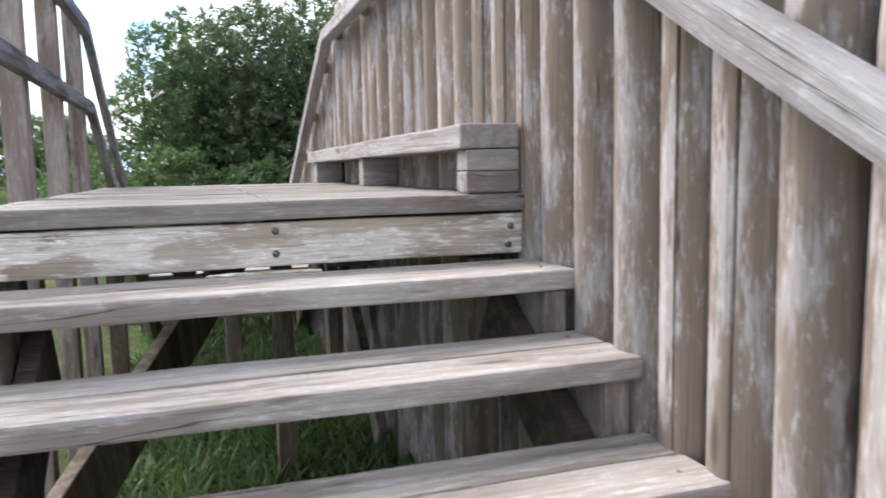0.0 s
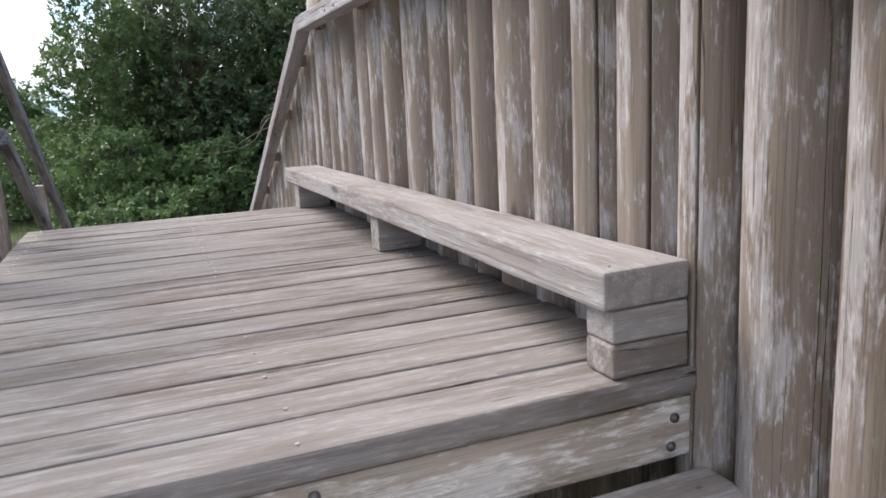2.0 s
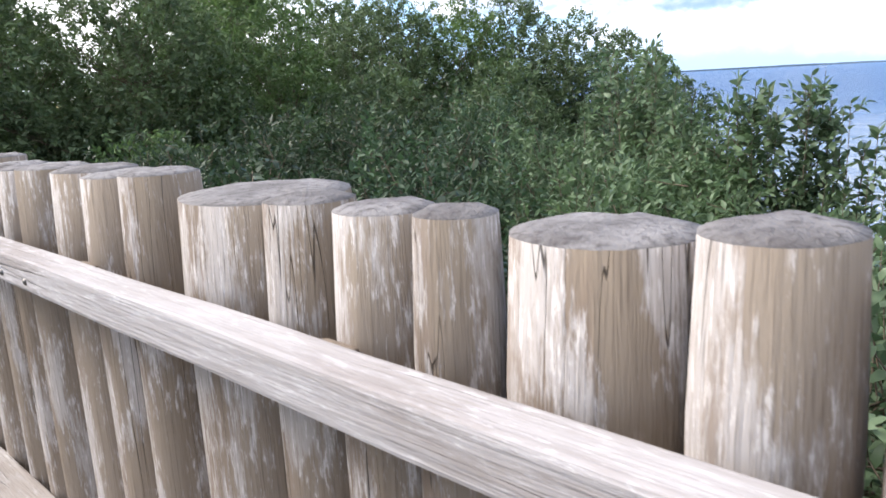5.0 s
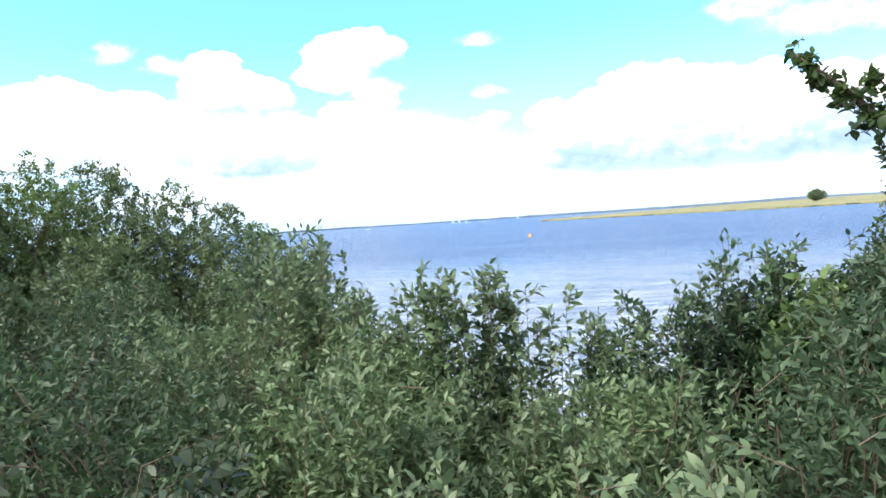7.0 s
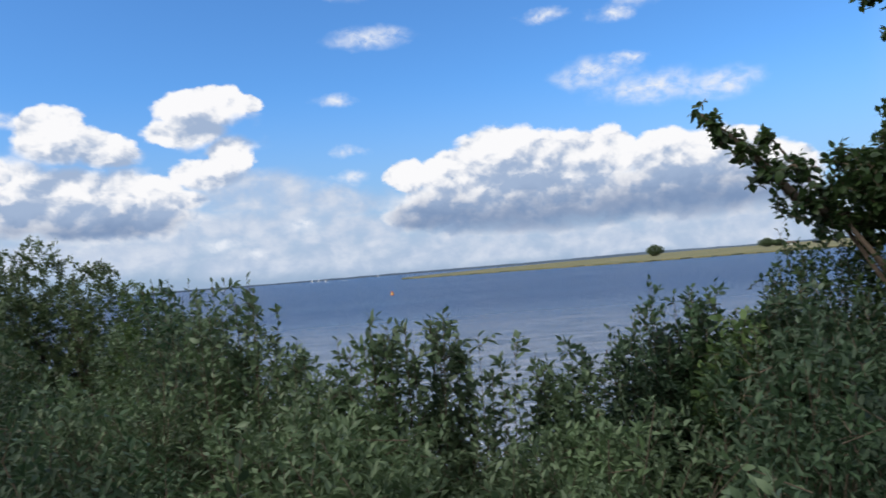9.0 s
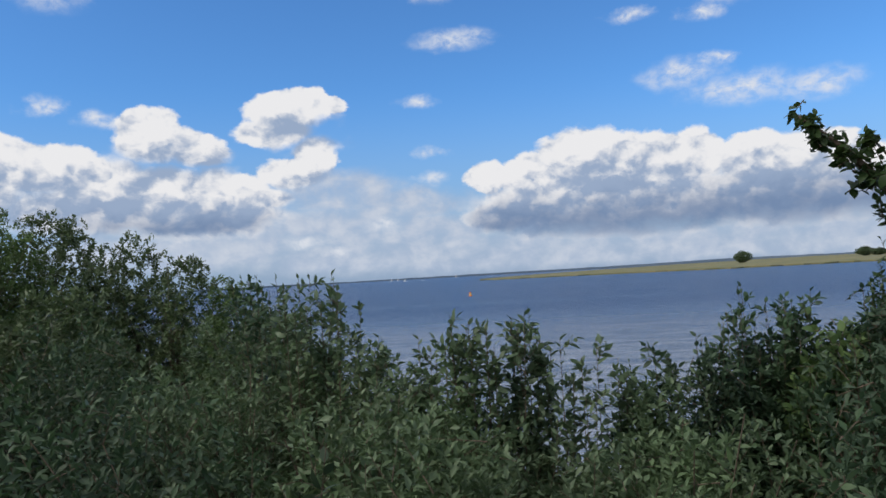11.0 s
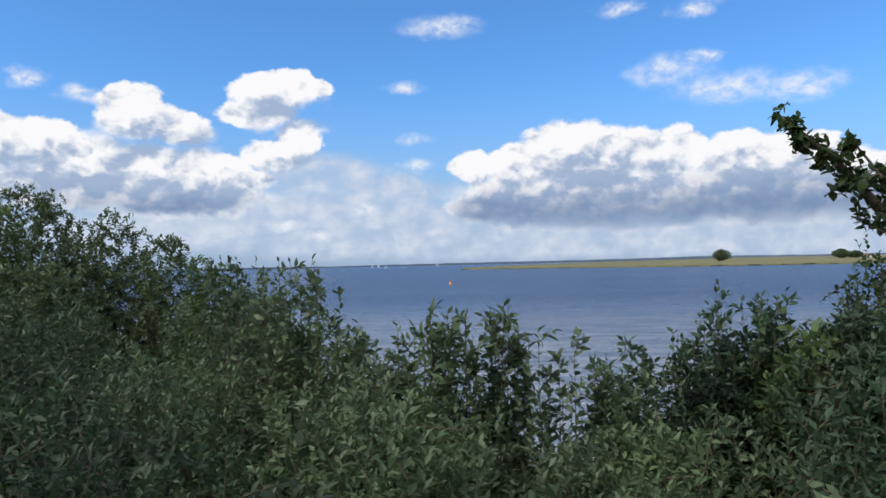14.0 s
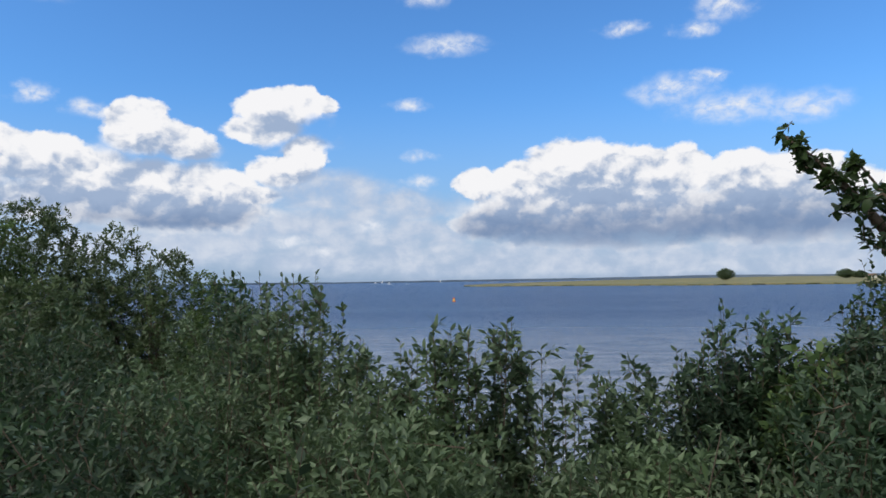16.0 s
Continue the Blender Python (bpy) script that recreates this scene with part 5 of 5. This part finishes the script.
# ------------------------------------------------------------ across the lake
def far_strip(name, rows, mat, label, category):
    """Land seen across the water: bearing, near and far distance, near and far height."""
    bm = bmesh.new()
    prev = None
    for a, d0, d1, z0, z1 in rows:
        ca, sa = math.cos(radians(a)), math.sin(radians(a))
        ring = [bm.verts.new((d0 * ca, d0 * sa, LAKE_Z - 0.5)), bm.verts.new((d0 * ca, d0 * sa, z0)), bm.verts.new((d1 * ca, d1 * sa, z1)), bm.verts.new((d1 * ca, d1 * sa, LAKE_Z - 0.5))]
        if prev:
            for i in range(3):
                bm.faces.new((prev[i], ring[i], ring[i + 1], prev[i + 1]))
        prev = ring
    return tagged(part(name, bm, mat), label, category, kind="structure")


rows = []
for a in np.linspace(4.4, -34, 90):
    f = (4.4 - a) / 38.4
    n = noise.noise(Vector((a * 0.9, 0, 0)))
    rows.append((a, 640 - 140 * min(1, f * 2.2) + 12 * n, 700 + 700 * min(1, f * 2.2), LAKE_Z + 0.7 + 0.2 * min(1, f * 4) + 0.3 * noise.noise(Vector((a * 3, 5, 0))), LAKE_Z + 1.2 + 4.0 * min(1, f * 1.8)))
far_strip("marsh", rows, REED, "flat yellow-green reed marsh across the water", "marsh")
rows = []
for a in np.linspace(75, -60, 300):
    h = 9 + 5 * noise.noise(Vector((a * 0.11, 3, 0))) + 2.0 * noise.noise(Vector((a * 0.9, 7, 0)))
    h += 7 * max(0.0, min(1.0, (8 - a) / 22))
    rows.append((a, 4100, 4300, LAKE_Z + max(3, h), LAKE_Z + max(3, h)))
far_strip("backdrop_far_shore", rows, HAZED_WOOD, "low wooded shore across the lake, tinted blue-grey as haze", "far shore")


def far_tree(a, d, w, h, base, seed, label):
    ca, sa = math.cos(radians(a)), math.sin(radians(a))
    x, y = EYE[0] + d * ca, EYE[1] + d * sa
    t = thing("far_tree", (x, y, base), label, "tree", "trees on the marsh")
    bm = bmesh.new()
    tube(bm, [(x, y, base - 0.5), (x, y, base + h * 0.5)], [0.35, 0.2], 6)
    part("trunk", bm, BARK, t)
    rng = np.random.default_rng(seed)
    n = 5000
    p = unit(rng.normal(size=(n, 3))) * rng.uniform(0.35, 1, (n, 1)) ** 0.4
    lumpy = 1 + 0.25 * np.sin(p[:, :1] * 5 + seed) * np.cos(p[:, 1:2] * 4)
    q = np.array((x, y, base + h * 0.55)) + p * lumpy * np.array((w / 2, w / 2, h * 0.48))
    v, f = leaf_arrays(q, unit(rng.normal(size=(n, 3))), np.full(n, 0.9), np.full(n, 0.6), np.ones((n, 1)), rng, False)
    tri_mesh("crown", v, f, THICKET, t)


LONE_D = 828
far_tree(-14.95, LONE_D, 17, 11.5, -1.6, 1, "lone round dark tree standing on the marsh")
far_tree(-22.6, 870, 16, 9, -1.2, 2, "low spreading tree standing on the marsh beside a hut")
far_tree(-23.4, 880, 13, 7, -1.2, 3, "low spreading tree standing on the marsh beside a hut")

hx, hy = 865 * math.cos(radians(-23.9)), 865 * math.sin(radians(-23.9))
hut = thing("hut", (hx, hy, -1.6), "small pale hut with a dark pitched roof on the marsh", "hut")
beam("wall", (hx - 2.5, hx + 2.5, hy - 3.5, hy + 3.5, -2.2, 1.0), WHITE, hut, wobble=0)
bm = bmesh.new()
pts = [bm.verts.new((hx + sx * 2.9, hy + sy * 4, 1.0)) for sx, sy in ((-1, -1), (1, -1), (1, 1), (-1, 1))]
r0, r1 = bm.verts.new((hx, hy - 4, 3.4)), bm.verts.new((hx, hy + 4, 3.4))
for q in ((pts[0], pts[3], r1, r0), (pts[1], r0, r1, pts[2]), (pts[0], r0, pts[1]), (pts[3], pts[2], r1), (pts[0], pts[1], pts[2], pts[3])):
    bm.faces.new(q)
part("roof", bm, ROOF, hut)


def buoy(x, y):
    b = thing("buoy", (x, y, LAKE_Z), "orange and yellow channel buoy floating on the lake", "buoy")
    for name, mat, prof in (("hull", BUOY_RED, ((0.40, -0.2), (0.44, 0.12), (0.36, 0.25))), ("tower", BUOY_YELLOW, ((0.3, 0.25), (0.24, 0.6))), ("topmark", BUOY_RED, ((0.26, 0.6), (0.32, 0.8), (0.14, 0.95)))):
        bm = bmesh.new()
        tube(bm, [(x, y, LAKE_Z + z) for _, z in prof], [r for r, _ in prof], 14)
        part(name, bm, mat, b, "", True)


buoy(180, 18.9)


def sailboat(a, d, h, label="small white sailing boat far out on the lake"):
    x, y = EYE[0] + d * math.cos(radians(a)), EYE[1] + d * math.sin(radians(a))
    s = thing("sailing_boat", (x, y, LAKE_Z), label, "boat", "boats on the lake")
    bm = bmesh.new()
    n = 9
    rows = []
    for k in range(n):
        f = k / (n - 1)
        w = 1.25 * math.sin(math.pi * min(1, 0.12 + f * 0.88)) ** 0.7
        rows.append([bm.verts.new((x + sx * w, y + (f - 0.5) * 8.5, LAKE_Z + z)) for sx, z in ((-0.4, -0.2), (-1, 1.0), (1, 1.0), (0.4, -0.2))])
    for u, w in zip(rows, rows[1:]):
        for i in range(3):
            bm.faces.new((u[i], w[i], w[i + 1], u[i + 1]))
    part("hull", bm, WHITE, s)
    if h > 0:
        bm = bmesh.new()
        tube(bm, [(x, y, LAKE_Z + 0.5), (x, y, LAKE_Z + h)], [0.1, 0.06], 6)
        part("mast", bm, WHITE, s)
        bm = bmesh.new()
        q = [bm.verts.new(p) for p in ((x, y + 0.1, LAKE_Z + 1.8), (x, y + 3.6, LAKE_Z + 1.8), (x, y + 0.1, LAKE_Z + h))]
        q2 = [bm.verts.new((v.co.x + 0.05, v.co.y, v.co.z)) for v in q]
        bm.faces.new(q)
        bm.faces.new(q2[::-1])
        for i in range(3):
            bm.faces.new((q[i], q2[i], q2[(i + 1) % 3], q[(i + 1) % 3]))
        part("sail", bm, WHITE, s)


for a, d, h in ((17.4, 1350, 0), (10.85, 1900, 8), (10.35, 2000, 9), (9.8, 1400, 5), (8.45, 1500, 0), (5.9, 2100, 9), (2.0, 2300, 0)):
    sailboat(a, d, h)


# ------------------------------------------------------------ dead branches caught in the thicket
dead = thing("dead_branch", (1.6, 9.9, ground_height(1.6, 9.9)), "bare pale dead branches hanging in the dark thicket", "branch")
rnd = random.Random(66)
for k in range(14):
    root = Vector((1.75 + rnd.uniform(-0.25, 0.25), 9.75 + rnd.uniform(-0.1, 0.2), rnd.uniform(-1.25, 0.9)))
    way = Vector((rnd.uniform(-1.2, 0.35), rnd.uniform(-0.35, 0.05), rnd.uniform(-0.45, 0.5))).normalized() * rnd.uniform(0.4, 1.1)
    pts = [root + way * f + Vector((0.07 * math.sin(f * 7 + k * 2), 0.05 * math.cos(f * 5 + k), 0.16 * math.sin(f * 4 + k) - 0.3 * f * f)) for f in np.linspace(0, 1, 12)]
    bm = bmesh.new()
    tube(bm, pts, [0.0075 * (1 - 0.8 * f) for f in np.linspace(0, 1, 12)], 5)
    part("twig", bm, DEADWOOD, dead, "", True)
